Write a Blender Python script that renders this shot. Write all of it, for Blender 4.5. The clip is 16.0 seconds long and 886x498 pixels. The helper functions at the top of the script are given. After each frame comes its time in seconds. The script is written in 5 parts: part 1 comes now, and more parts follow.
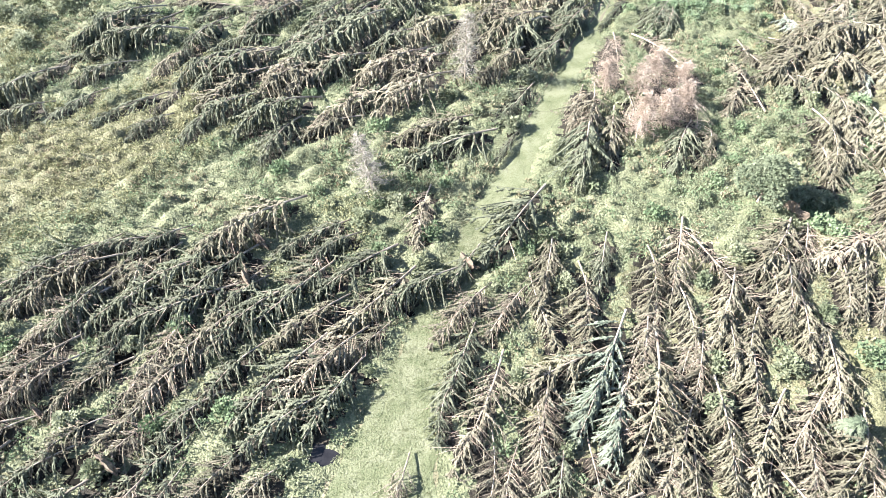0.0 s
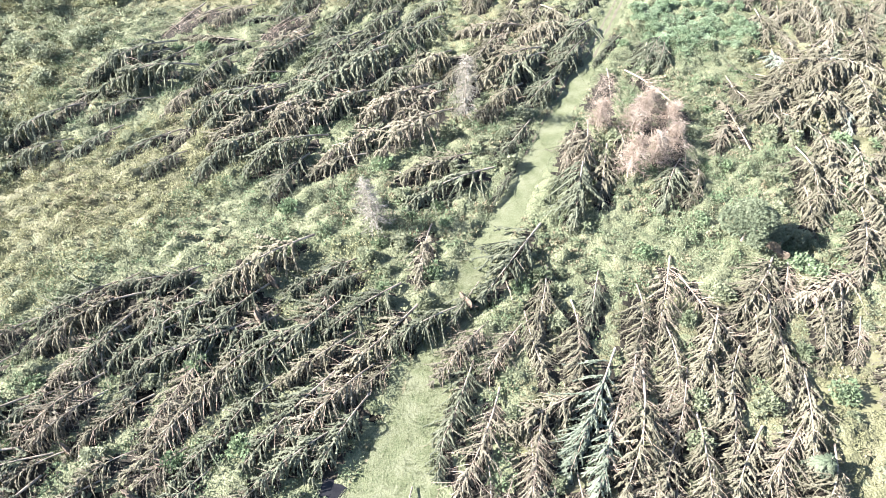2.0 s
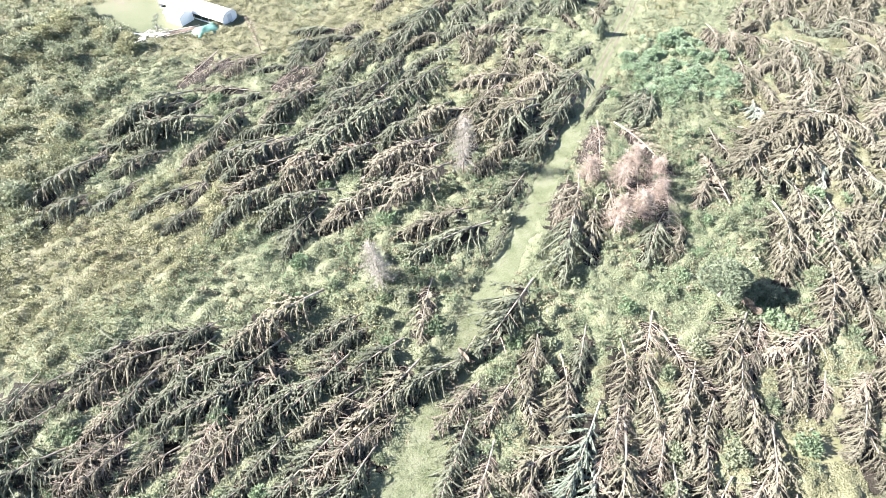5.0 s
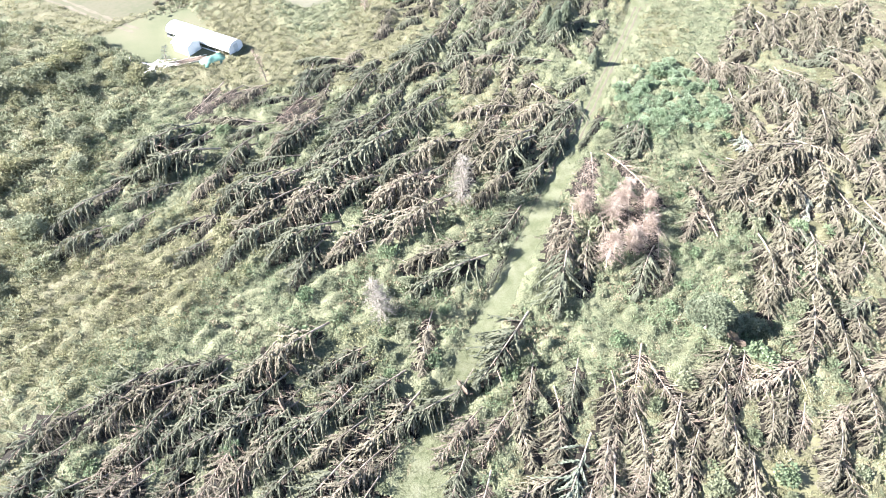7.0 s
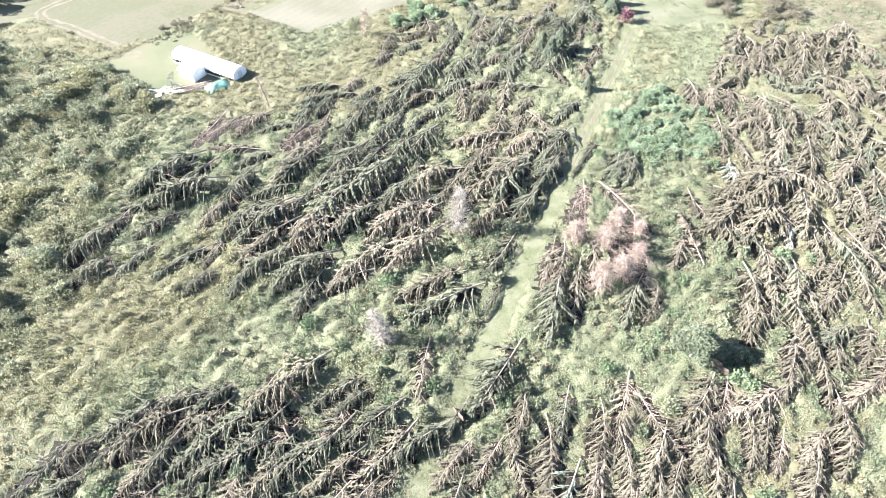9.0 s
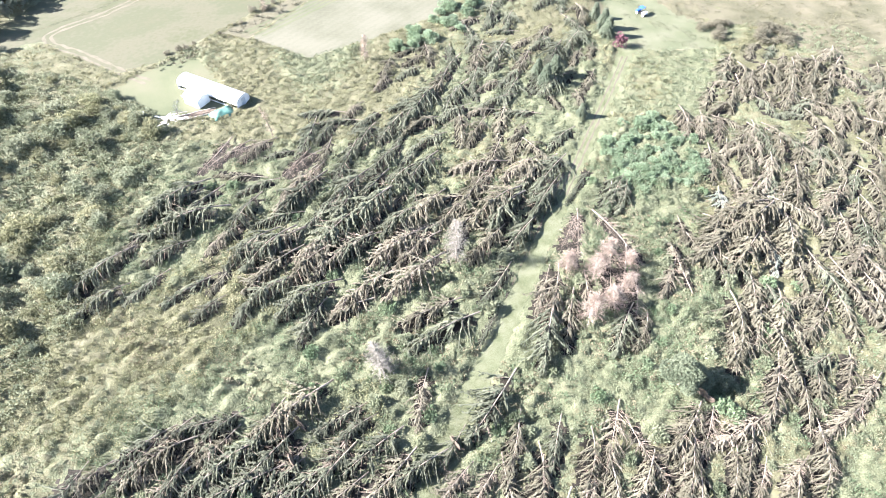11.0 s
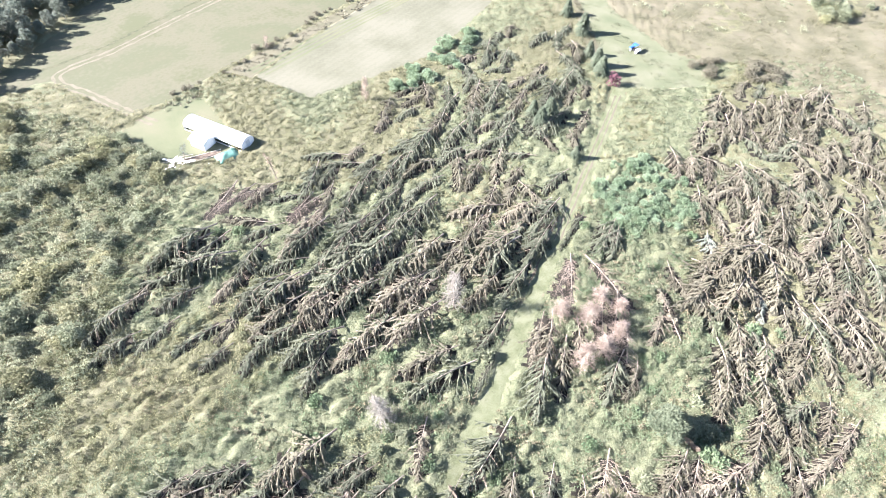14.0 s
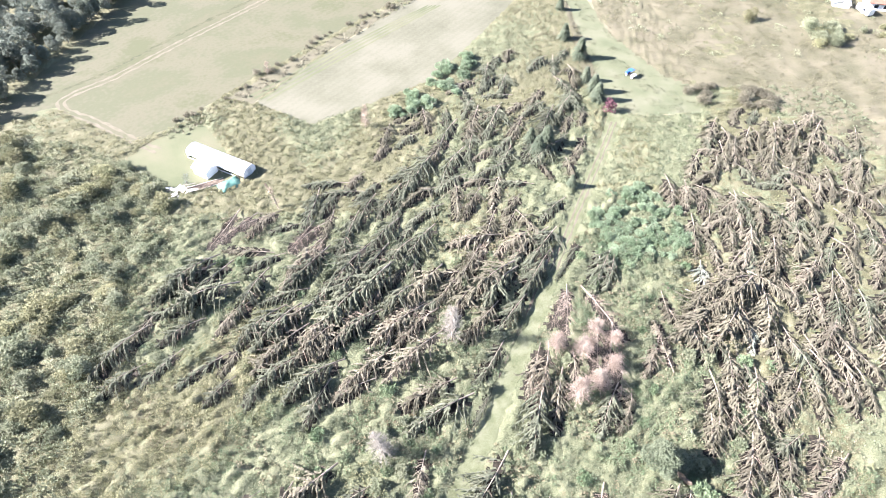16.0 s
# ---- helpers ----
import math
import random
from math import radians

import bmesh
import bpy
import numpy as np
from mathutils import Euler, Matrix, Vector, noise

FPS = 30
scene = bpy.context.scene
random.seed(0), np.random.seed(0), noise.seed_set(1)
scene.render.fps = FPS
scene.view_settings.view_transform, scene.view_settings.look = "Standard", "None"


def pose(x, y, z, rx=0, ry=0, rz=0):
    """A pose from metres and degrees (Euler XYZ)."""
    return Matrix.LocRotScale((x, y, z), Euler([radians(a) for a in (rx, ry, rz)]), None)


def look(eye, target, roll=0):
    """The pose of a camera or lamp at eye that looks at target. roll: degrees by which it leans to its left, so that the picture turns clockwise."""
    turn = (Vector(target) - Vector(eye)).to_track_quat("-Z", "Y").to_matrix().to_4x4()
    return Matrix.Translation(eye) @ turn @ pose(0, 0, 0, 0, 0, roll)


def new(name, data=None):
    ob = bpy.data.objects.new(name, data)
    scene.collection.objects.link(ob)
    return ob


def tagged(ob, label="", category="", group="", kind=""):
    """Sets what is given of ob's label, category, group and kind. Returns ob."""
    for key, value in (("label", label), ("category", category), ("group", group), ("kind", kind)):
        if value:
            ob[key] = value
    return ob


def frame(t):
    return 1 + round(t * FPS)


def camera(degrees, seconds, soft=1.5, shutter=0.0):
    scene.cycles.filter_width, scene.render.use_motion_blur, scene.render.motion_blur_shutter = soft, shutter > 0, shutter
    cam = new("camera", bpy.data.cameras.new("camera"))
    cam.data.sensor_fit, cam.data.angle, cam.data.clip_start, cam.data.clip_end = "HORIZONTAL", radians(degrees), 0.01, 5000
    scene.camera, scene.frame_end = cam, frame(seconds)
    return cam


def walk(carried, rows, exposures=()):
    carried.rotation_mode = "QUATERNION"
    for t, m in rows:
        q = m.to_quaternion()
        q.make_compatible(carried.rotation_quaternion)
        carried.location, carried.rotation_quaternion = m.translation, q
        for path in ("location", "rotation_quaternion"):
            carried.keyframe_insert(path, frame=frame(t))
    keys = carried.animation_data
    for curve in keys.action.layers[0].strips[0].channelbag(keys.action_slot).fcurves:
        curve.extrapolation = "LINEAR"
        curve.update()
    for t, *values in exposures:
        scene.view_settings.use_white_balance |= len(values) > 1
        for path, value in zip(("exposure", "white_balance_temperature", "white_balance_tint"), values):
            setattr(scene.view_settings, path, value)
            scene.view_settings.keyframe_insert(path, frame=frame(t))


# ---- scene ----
cam = camera(72.0, 16.0, soft=0.7)
METRES, EYE, TILT, LEAN, TURN = 45.0, 48.47, -49.13, 0.0, 0.0
ROWS = [
    (0.0, 0.0000, 0.0000, 0.0000, 0.000, 0.000, -0.000),
    (0.5, 0.0007, -0.0201, 0.0236, 0.000, -0.000, -0.020),
    (1.0, 0.0006, -0.0411, 0.0476, -0.000, -0.000, -0.040),
    (1.5, -0.0000, -0.0625, 0.0712, -0.009, -0.017, -0.050),
    (2.0, -0.0006, -0.0847, 0.0959, 0.009, -0.017, -0.040),
    (2.5, -0.0009, -0.1065, 0.1212, 0.009, -0.043, -0.040),
    (3.0, -0.0012, -0.1280, 0.1471, 0.009, -0.051, -0.040),
    (3.5, -0.0013, -0.1494, 0.1729, -0.009, -0.068, -0.030),
    (4.0, -0.0013, -0.1710, 0.1989, -0.009, -0.068, -0.040),
    (6.5, -0.0006, -0.2789, 0.3318, -0.043, -0.162, -0.030),
    (7.0, -0.0002, -0.3007, 0.3576, -0.034, -0.153, -0.010),
    (7.5, 0.0015, -0.3218, 0.3820, -0.034, -0.179, 0.010),
    (8.0, 0.0035, -0.3429, 0.4067, -0.043, -0.204, 0.010),
    (8.5, 0.0061, -0.3646, 0.4320, -0.043, -0.221, 0.020),
    (9.0, 0.0078, -0.3859, 0.4577, -0.051, -0.238, 0.020),
    (11.5, 0.0172, -0.4809, 0.5968, -0.068, -0.306, 0.090),
    (12.0, 0.0182, -0.4977, 0.6271, -0.068, -0.315, 0.100),
    (12.5, 0.0195, -0.5129, 0.6586, -0.068, -0.323, 0.120),
    (13.0, 0.0206, -0.5277, 0.6907, -0.060, -0.332, 0.140),
    (13.5, 0.0219, -0.5418, 0.7236, -0.060, -0.340, 0.170),
    (14.0, 0.0231, -0.5559, 0.7566, -0.060, -0.332, 0.190),
    (14.5, 0.0247, -0.5695, 0.7896, -0.077, -0.332, 0.200),
    (15.0, 0.0259, -0.5825, 0.8227, -0.085, -0.332, 0.230),
    (15.5, 0.0271, -0.5950, 0.8565, -0.085, -0.332, 0.240),
    (16.0, 0.0286, -0.6073, 0.8907, -0.094, -0.332, 0.260),
]
walk(cam, [(t, pose(0, 0, EYE, TILT, LEAN, TURN) @ pose(METRES * x, METRES * y, METRES * z, 90 + pitch, roll, yaw)) for t, x, y, z, yaw, pitch, roll in ROWS],
     [(0.0, 2.78, 6350, 13), (8.0, 2.82, 6200, 18), (13.0, 2.80, 6150, 19), (16.0, 2.77, 6200, 22)])


# ---------------------------------------------------------------- light
SUN_FROM = Vector((-0.848, -0.02, 0.53)).normalized()
world = bpy.data.worlds.new("sky")
scene.world = world
world.use_nodes = True
sky = world.node_tree.nodes.new("ShaderNodeTexSky")
sky.sky_type, sky.sun_disc = "NISHITA", False
sky.sun_elevation = math.asin(SUN_FROM.z)
sky.sun_rotation = math.atan2(SUN_FROM.x, SUN_FROM.y)
sky.dust_density, sky.air_density = 0.7, 1.0
bg = world.node_tree.nodes["Background"]
bg.inputs[1].default_value = 0.05
world.node_tree.links.new(sky.outputs[0], bg.inputs[0])
sun = new("sun", bpy.data.lights.new("sun", "SUN"))
sun.data.energy, sun.data.angle, sun.data.color = 5.0, radians(0.53), (1.0, 0.96, 0.90)
sun.matrix_world = look(SUN_FROM * 100, (0, 0, 0))


# ---------------------------------------------------------------- materials
def surface(name, cols, scale=0.5, fine=6.0, rough=0.85, island=0.0, thing=0.0, leafy=0.0, bump=0.0, metal=0.0, grain=0.45, rows=0.0, gloss=0.3):
    """A mottled surface: a ramp through cols by noise at two scales; pieces and things differ a little in brightness."""
    m = bpy.data.materials.new(name)
    m.use_nodes = True
    nt = m.node_tree
    N, link = nt.nodes.new, nt.links.new
    bsdf = nt.nodes["Principled BSDF"]
    geo = N("ShaderNodeNewGeometry")
    big, small = N("ShaderNodeTexNoise"), N("ShaderNodeTexNoise")
    big.inputs["Scale"].default_value, small.inputs["Scale"].default_value = scale, fine
    big.inputs["Detail"].default_value, small.inputs["Detail"].default_value = 4, 3
    for n in (big, small):
        link(geo.outputs["Position"], n.inputs["Vector"])
    add = N("ShaderNodeMath")
    add.operation = "MULTIPLY_ADD"
    link(small.outputs["Fac"], add.inputs[0])
    add.inputs[1].default_value = grain
    half = N("ShaderNodeMath")
    half.operation = "MULTIPLY_ADD"
    link(big.outputs["Fac"], half.inputs[0])
    half.inputs[1].default_value, half.inputs[2].default_value = 1.3, -0.37 - (grain - .45) * .5
    link(half.outputs[0], add.inputs[2])
    if rows:
        turn, wave, more = N("ShaderNodeMapping"), N("ShaderNodeTexWave"), N("ShaderNodeMath")
        turn.inputs["Rotation"].default_value = (0, 0, radians(-50.5 + 90))
        link(geo.outputs["Position"], turn.inputs["Vector"])
        link(turn.outputs[0], wave.inputs["Vector"])
        wave.bands_direction = "X"
        wave.inputs["Scale"].default_value, wave.inputs["Distortion"].default_value = 0.16, 1.2
        wave.inputs["Detail"].default_value = 3
        more.operation = "MULTIPLY_ADD"
        link(wave.outputs["Fac"], more.inputs[0])
        more.inputs[1].default_value = rows
        link(add.outputs[0], more.inputs[2])
        add = more
    ramp = N("ShaderNodeValToRGB")
    el = ramp.color_ramp.elements
    while len(el) < len(cols):
        el.new(0.5)
    for i, c in enumerate(cols):
        el[i].position = 0.25 + 0.5 * i / max(1, len(cols) - 1)
        el[i].color = (*c, 1)
    link(add.outputs[0], ramp.inputs[0])
    colour = ramp.outputs[0]
    for amount, source in ((island, geo.outputs["Random Per Island"]), (thing, None)):
        if amount:
            if source is None:
                source = N("ShaderNodeObjectInfo").outputs["Random"]
            v = N("ShaderNodeMath")
            v.operation = "MULTIPLY_ADD"
            link(source, v.inputs[0])
            v.inputs[1].default_value, v.inputs[2].default_value = 2 * amount, 1 - amount
            mul = N("ShaderNodeVectorMath")
            mul.operation = "SCALE"
            link(colour, mul.inputs[0])
            link(v.outputs[0], mul.inputs["Scale"])
            colour = mul.outputs[0]
    link(colour, bsdf.inputs["Base Color"])
    bsdf.inputs["Roughness"].default_value = rough
    bsdf.inputs["Metallic"].default_value = metal
    bsdf.inputs["Specular IOR Level"].default_value = gloss
    if bump:
        b = N("ShaderNodeBump")
        b.inputs["Strength"].default_value, b.inputs["Distance"].default_value = 0.8, bump
        link(small.outputs["Fac"], b.inputs["Height"])
        link(b.outputs[0], bsdf.inputs["Normal"])
    if leafy:
        tr, mix = N("ShaderNodeBsdfTranslucent"), N("ShaderNodeMixShader")
        link(colour, tr.inputs[0])
        mix.inputs[0].default_value = leafy
        link(bsdf.outputs[0], mix.inputs[1])
        link(tr.outputs[0], mix.inputs[2])
        link(mix.outputs[0], nt.nodes["Material Output"].inputs[0])
    return m


M = {
    "earth": surface("rough_pasture", [(.111, .106, .064), (.170, .157, .098), (.238, .212, .140), (.153, .149, .085)], .12, 3.0, bump=.06),
    "trail": surface("mown_trail_grass", [(.140, .162, .086), (.188, .208, .120), (.242, .255, .165)], .45, 7.0, bump=0.12, leafy=0.35, grain=1.2),
    "lawn": surface("short_lawn", [(.078, .092, .048), (.102, .112, .063), (.122, .122, .075)], .1, 3.0, bump=.02),
    "verge": surface("uncut_grass_verge", [(.050, .056, .030), (.072, .076, .042), (.094, .094, .056)], .6, 4.0, bump=.06),
    "hay": surface("mown_hay_field", [(.093, .092, .056), (.080, .087, .049), (.101, .098, .063), (.076, .083, .044)], .05, .9, bump=.03, rows=0.035, grain=.4),
    "stubble": surface("mown_grass_strip", [(.086, .088, .052), (.104, .100, .064), (.122, .114, .078)], .15, 3.0, bump=.04, rows=.1, grain=.7),
    "slope": surface("yellow_green_slope_weeds", [(.098, .100, .058), (.134, .132, .080), (.172, .164, .106)], .15, 2.0, island=.18, leafy=.2),
    "bare": surface("dry_bare_field", [(.088, .090, .060), (.112, .113, .078), (.136, .134, .098)], .08, 1.5, bump=.02, rows=.07),
    "dry": surface("dry_grass_clearing", [(.078, .078, .046), (.110, .104, .066), (.136, .125, .085)], .12, 2.0, bump=.03),
    "worn": surface("worn_pale_lawn", [(.088, .102, .058), (.112, .122, .073), (.138, .142, .094)], .15, 3.0, bump=.02),
    "rut": surface("worn_wheel_track", [(.108, .100, .068), (.128, .117, .083), (.148, .133, .098)], .5, 4.0, bump=.02),
    "soil": surface("torn_root_soil", [(.06, .046, .034), (.12, .095, .072), (.20, .16, .12)], 1.5, 9.0, bump=.08),
    "bark": surface("spruce_bark", [(.140, .115, .090), (.240, .205, .165), (.340, .300, .250)], 1.2, 14.0, thing=.2, bump=.02),
    "wood": surface("weathered_bare_wood", [(.40, .35, .29), (.55, .50, .43), (.62, .58, .52)], 1.0, 12.0, thing=.15),
    "twig": surface("dry_spruce_twigs", [(.190, .145, .110), (.300, .240, .190), (.420, .340, .280)], 1.0, 9.0, island=.3),
    "g": surface("green_spruce_needles", [(0.076, 0.086, 0.059), (0.112, 0.124, 0.085), (0.148, 0.158, 0.111)], .4, 6.0, island=0.12, thing=.2, leafy=.24, grain=.6),
    "o": surface("olive_drying_spruce_needles", [(0.108, 0.103, 0.071), (0.152, 0.144, 0.102), (0.194, 0.183, 0.133)], .4, 6.0, island=0.12, thing=.2, leafy=.24, grain=.6),
    "b": surface("brown_spruce_needles", [(0.130, 0.120, 0.086), (0.178, 0.164, 0.121), (0.224, 0.207, 0.159)], .4, 6.0, island=0.12, thing=.2, leafy=.24, grain=.6),
    "s": surface("pale_blue_spruce_needles", [(0.110, 0.131, 0.097), (0.153, 0.180, 0.135), (0.196, 0.223, 0.171)], .4, 6.0, island=0.12, thing=.2, leafy=.24, grain=.6),
    "p": surface("frosted_spruce_needles", [(.150, .175, .140), (.205, .230, .188), (.270, .290, .245)], .8, 6.0, island=0.2, leafy=.1),
    "d": surface("rusty_dead_needles", [(.190, .148, .118), (.275, .222, .182), (.350, .298, .252)], .6, 5.0, island=.3, thing=.1, leafy=.15),
    "weed": surface("green_weeds", [(.076, .098, .055), (.136, .162, .098), (.184, .204, .130), (.118, .146, .086), (.198, .208, .134)], .17, 2.0, island=0.18, leafy=0.28, grain=.7),
    "mulch": surface("shaded_weed_mat", [(.082, .094, .052), (.122, .134, .076), (.170, .178, .106)], .3, 5.0, bump=.3, grain=1.5),
    # ground darkened to paint the shade beneath the fallen crowns
    "crown_shade": surface("crown_shade_ground", [(.012, .011, .008), (.024, .021, .015), (.048, .041, .029)], .6, 6.0, bump=.15, grain=1.0),
    "mulch_dry": surface("dry_weed_mat", [(.082, .084, .044), (.120, .120, .066), (.160, .154, .094)], .3, 5.0, bump=.3, grain=1.5),
    "gold": surface("yellowing_weeds", [(.112, .120, .062), (.170, .172, .094), (.218, .208, .122)], .2, 2.0, island=0.2, leafy=0.28, grain=.7),
    "straw": surface("dry_straw_grass", [(.165, .148, .092), (.222, .200, .132), (.285, .258, .184)], .2, 2.0, island=0.22, leafy=0.3),
    "shrub": surface("grey_green_shrub_leaves", [(.140, .160, .096), (.182, .203, .128), (.230, .247, .163)], .2, 3.0, island=0.16, thing=.2, leafy=0.25),
    "olive": surface("olive_shrub_leaves", [(.150, .158, .083), (.196, .200, .110), (.245, .243, .142)], .2, 3.0, island=0.16, thing=.2, leafy=0.25),
    "bush": surface("grey_green_bush_leaves", [(.078, .100, .062), (.110, .134, .086), (.150, .174, .114)], .3, 3.0, island=0.2, leafy=0.25),
    "fir": surface("standing_spruce_needles", [(.060, .080, .052), (.095, .118, .078), (.140, .162, .112)], .5, 5.0, island=.25, leafy=.2),
    "thicket": surface("deep_green_thicket_leaves", [(.150, .212, .126), (.200, .268, .166), (.254, .322, .214)], .3, 3.0, island=.16, thing=.15, leafy=0.45),
    "forest": surface("dark_forest_leaves", [(.140, .168, .138), (.186, .214, .176), (.236, .262, .216)], .2, 2.0, island=0.12, thing=0.15, leafy=0.5),
    "pale": surface("pale_lichened_twigs", [(.118, .140, .112), (.161, .183, .149), (.211, .229, .192)], .8, 5.0, island=.25),
    "haze": surface("fine_grey_dead_twigs", [(.160, .150, .124), (.220, .206, .176), (.280, .265, .234)], .8, 5.0, island=.25),
    "green_bush": surface("fresh_green_leaves", [(.088, .132, .070), (.128, .176, .098), (.172, .222, .130)], .25, 3.0, island=.18, thing=.15, leafy=0.3),
    "plum": surface("dark_red_leaves", [(.075, .030, .045), (.130, .058, .072), (.190, .100, .105)], .8, 5.0, island=.4, leafy=.2),
    "film": surface("white_greenhouse_film", [(.78, .78, .77), (.82, .82, .81), (.86, .86, .85)], .4, 3.0, rough=.35),
    "tank": surface("white_plastic_cover", [(.74, .75, .76), (.82, .82, .83)], .6, 4.0, rough=.5),
    "steel": surface("galvanised_steel", [(.40, .41, .42), (.55, .56, .57)], 2.0, 12.0, rough=.4, metal=.8),
    "teal": surface("teal_tarpaulin", [(.055, .140, .112), (.085, .195, .158), (.125, .250, .205)], 1.0, 6.0, rough=.7),
    "black": surface("black_rubber", [(.015, .015, .016), (.03, .03, .03)], 3.0, 12.0, rough=.7),
    "blue": surface("bright_blue_paint", [(.03, .10, .50), (.05, .15, .62)], 2.0, 9.0, rough=.3),
    "grey": surface("light_grey_metal", [(.50, .52, .55), (.66, .68, .70)], 1.0, 8.0, rough=.4),
    "brick": surface("red_brown_roof", [(.20, .09, .065), (.30, .14, .10)], .8, 6.0, rough=.8),
    "siding": surface("white_siding", [(.70, .70, .69), (.80, .80, .79)], .8, 6.0, rough=.6),
    "glass": surface("dark_window_glass", [(.02, .025, .03), (.04, .045, .05)], 1.0, 5.0, rough=.08),
    # near-black and matt: paints the shade down a hollow that isn't dug
    "pit_shade": surface("hollow_shade", [(.006, .006, .005), (.012, .011, .009)], 1.0, 6.0, rough=1.0, gloss=.05),
    "water": surface("dark_puddle", [(.010, .010, .012), (.020, .020, .022)], 1.0, 6.0, rough=.25),
    "moss": surface("yellow_green_moss", [(.098, .102, .050), (.130, .130, .070), (.160, .155, .092)], .5, 5.0, bump=.05),
}


# ---------------------------------------------------------------- mesh helpers
def grown(seed):
    return np.random.default_rng(seed)


def unit(v):
    return v / np.maximum(np.linalg.norm(v, axis=-1, keepdims=True), 1e-9)


def quad_mesh(name, V, mat):
    """A mesh of loose pieces with k corners each, V: (n, k, 3)."""
    V = np.ascontiguousarray(V, dtype=np.float32)
    n, k = V.shape[:2]
    me = bpy.data.meshes.new(name)
    me.vertices.add(k * n)
    me.vertices.foreach_set("co", V.ravel())
    me.loops.add(k * n)
    me.loops.foreach_set("vertex_index", np.arange(k * n, dtype=np.int32))
    me.polygons.add(n)
    me.polygons.foreach_set("loop_start", np.arange(0, k * n, k, dtype=np.int32))
    me.update(calc_edges=True)
    me.materials.append(mat)
    return me


def halves(q):
    """Quads cut into triangles."""
    return np.concatenate([q[:, [0, 1, 2]], q[:, [0, 2, 3]]])


def blades(base, way, side, length, width, belly=0.25):
    """Pointed leaves, one triangle each: from base along way."""
    L, W = length[..., None], width[..., None]
    low = base + way * L * belly * .3
    return np.stack([low + side * W / 2, base + way * L, low - side * W / 2], axis=-2).reshape(-1, 3, 3)


def sunward(r, way, stray=.25, slant=.22):
    """The side that turns a leaf's face up and to the light, as leaves grow."""
    face = np.array([-slant, .0, .9]) + r.normal(0, stray, way.shape)
    return unit(np.cross(way, face))


def tubes(paths, radii, sides=5):
    """Round limbs along paths (n, k, 3) with radii (n, k); quads (m, 4, 3)."""
    paths, radii = np.asarray(paths, float), np.asarray(radii, float)
    tangent = unit(np.gradient(paths, axis=1))
    ref = np.where(np.abs(tangent[..., 2:3]) > .9, [1.0, 0, 0], [0, 0, 1.0])
    a = unit(np.cross(tangent, ref))
    b = np.cross(tangent, a)
    th = np.linspace(0, 2 * np.pi, sides, endpoint=False)
    ring = paths[:, :, None] + radii[:, :, None, None] * (np.cos(th)[None, None, :, None] * a[:, :, None] + np.sin(th)[None, None, :, None] * b[:, :, None])
    nxt = np.roll(ring, -1, axis=2)
    q = np.stack([ring[:, :-1], nxt[:, :-1], nxt[:, 1:], ring[:, 1:]], axis=-2)
    return q.reshape(-1, 4, 3)


def bm_mesh(name, bm, mat):
    me = bpy.data.meshes.new(name)
    bm.to_mesh(me)
    bm.free()
    me.materials.append(mat)
    return me


def part(name, data, parent, label="", mat=None):
    """A mesh as one part under a thing or a part; a bmesh is turned into a mesh first."""
    if isinstance(data, bmesh.types.BMesh):
        data = bm_mesh(name, data, mat)
    ob = new(name, data)
    ob.parent = parent
    if label:
        ob["label"] = label
    return ob


def thing(name, place, label, category, group="", kind=""):
    ob = new(name)
    ob.empty_display_size = 0.3
    ob.matrix_basis = place
    return tagged(ob, label, category, group, kind)


def box(bm, x0, x1, y0, y1, z0, z1, bevel=0.0):
    r = bmesh.ops.create_cube(bm, size=1, matrix=Matrix.Translation(((x0 + x1) / 2, (y0 + y1) / 2, (z0 + z1) / 2)) @ Matrix.Diagonal((x1 - x0, y1 - y0, z1 - z0, 1)))
    if bevel:
        edges = list({e for v in r["verts"] for e in v.link_edges})
        bmesh.ops.bevel(bm, geom=edges, offset=bevel, segments=2, affect="EDGES", profile=0.5)
    return bm


# ---------------------------------------------------------------- plan of the ground
TRAIL_Y = np.array([-12, 8, 18, 22, 27, 32, 43, 52, 62, 69, 80, 95.5, 118, 134, 141])
TRAIL_X = np.array([-14, -7.6, -4.6, -3.9, -2.5, -1.1, 3.2, 7.2, 11.9, 15.0, 20.0, 26.6, 36.7, 43.9, 46.5])
TRAIL_W = np.array([4.4, 4.4, 4.3, 3.2, 2.6, 2.1, 1.9, 1.9, 1.8, 1.7, 1.8, 1.7, 1.7, 1.9, 2.4])


def off_trail(x, y):
    """Metres from the trail's edge."""
    return np.abs(x - np.interp(y, TRAIL_Y, TRAIL_X)) * 0.9 - np.interp(y, TRAIL_Y, TRAIL_W)


def inside(x, y, poly):
    hit = np.zeros(np.shape(x), bool)
    for (ax, ay), (bx, by) in zip(poly, poly[1:] + poly[:1]):
        cross = ((ay > y) != (by > y)) & (x < (bx - ax) * (y - ay) / (by - ay + 1e-9) + ax)
        hit ^= cross
    return hit


def waves(x, y, size, seed=0):
    """Smooth noise from -1 to 1 over the plan."""
    r = grown(900 + seed)
    v = 0
    for i in range(5):
        a, p, f = r.uniform(0, 6.28), r.uniform(0, 6.28), r.uniform(.6, 1.7)
        v = v + np.sin((x * np.cos(a) + y * np.sin(a)) * 6.28 / size * f + p)
    return v / 2.6


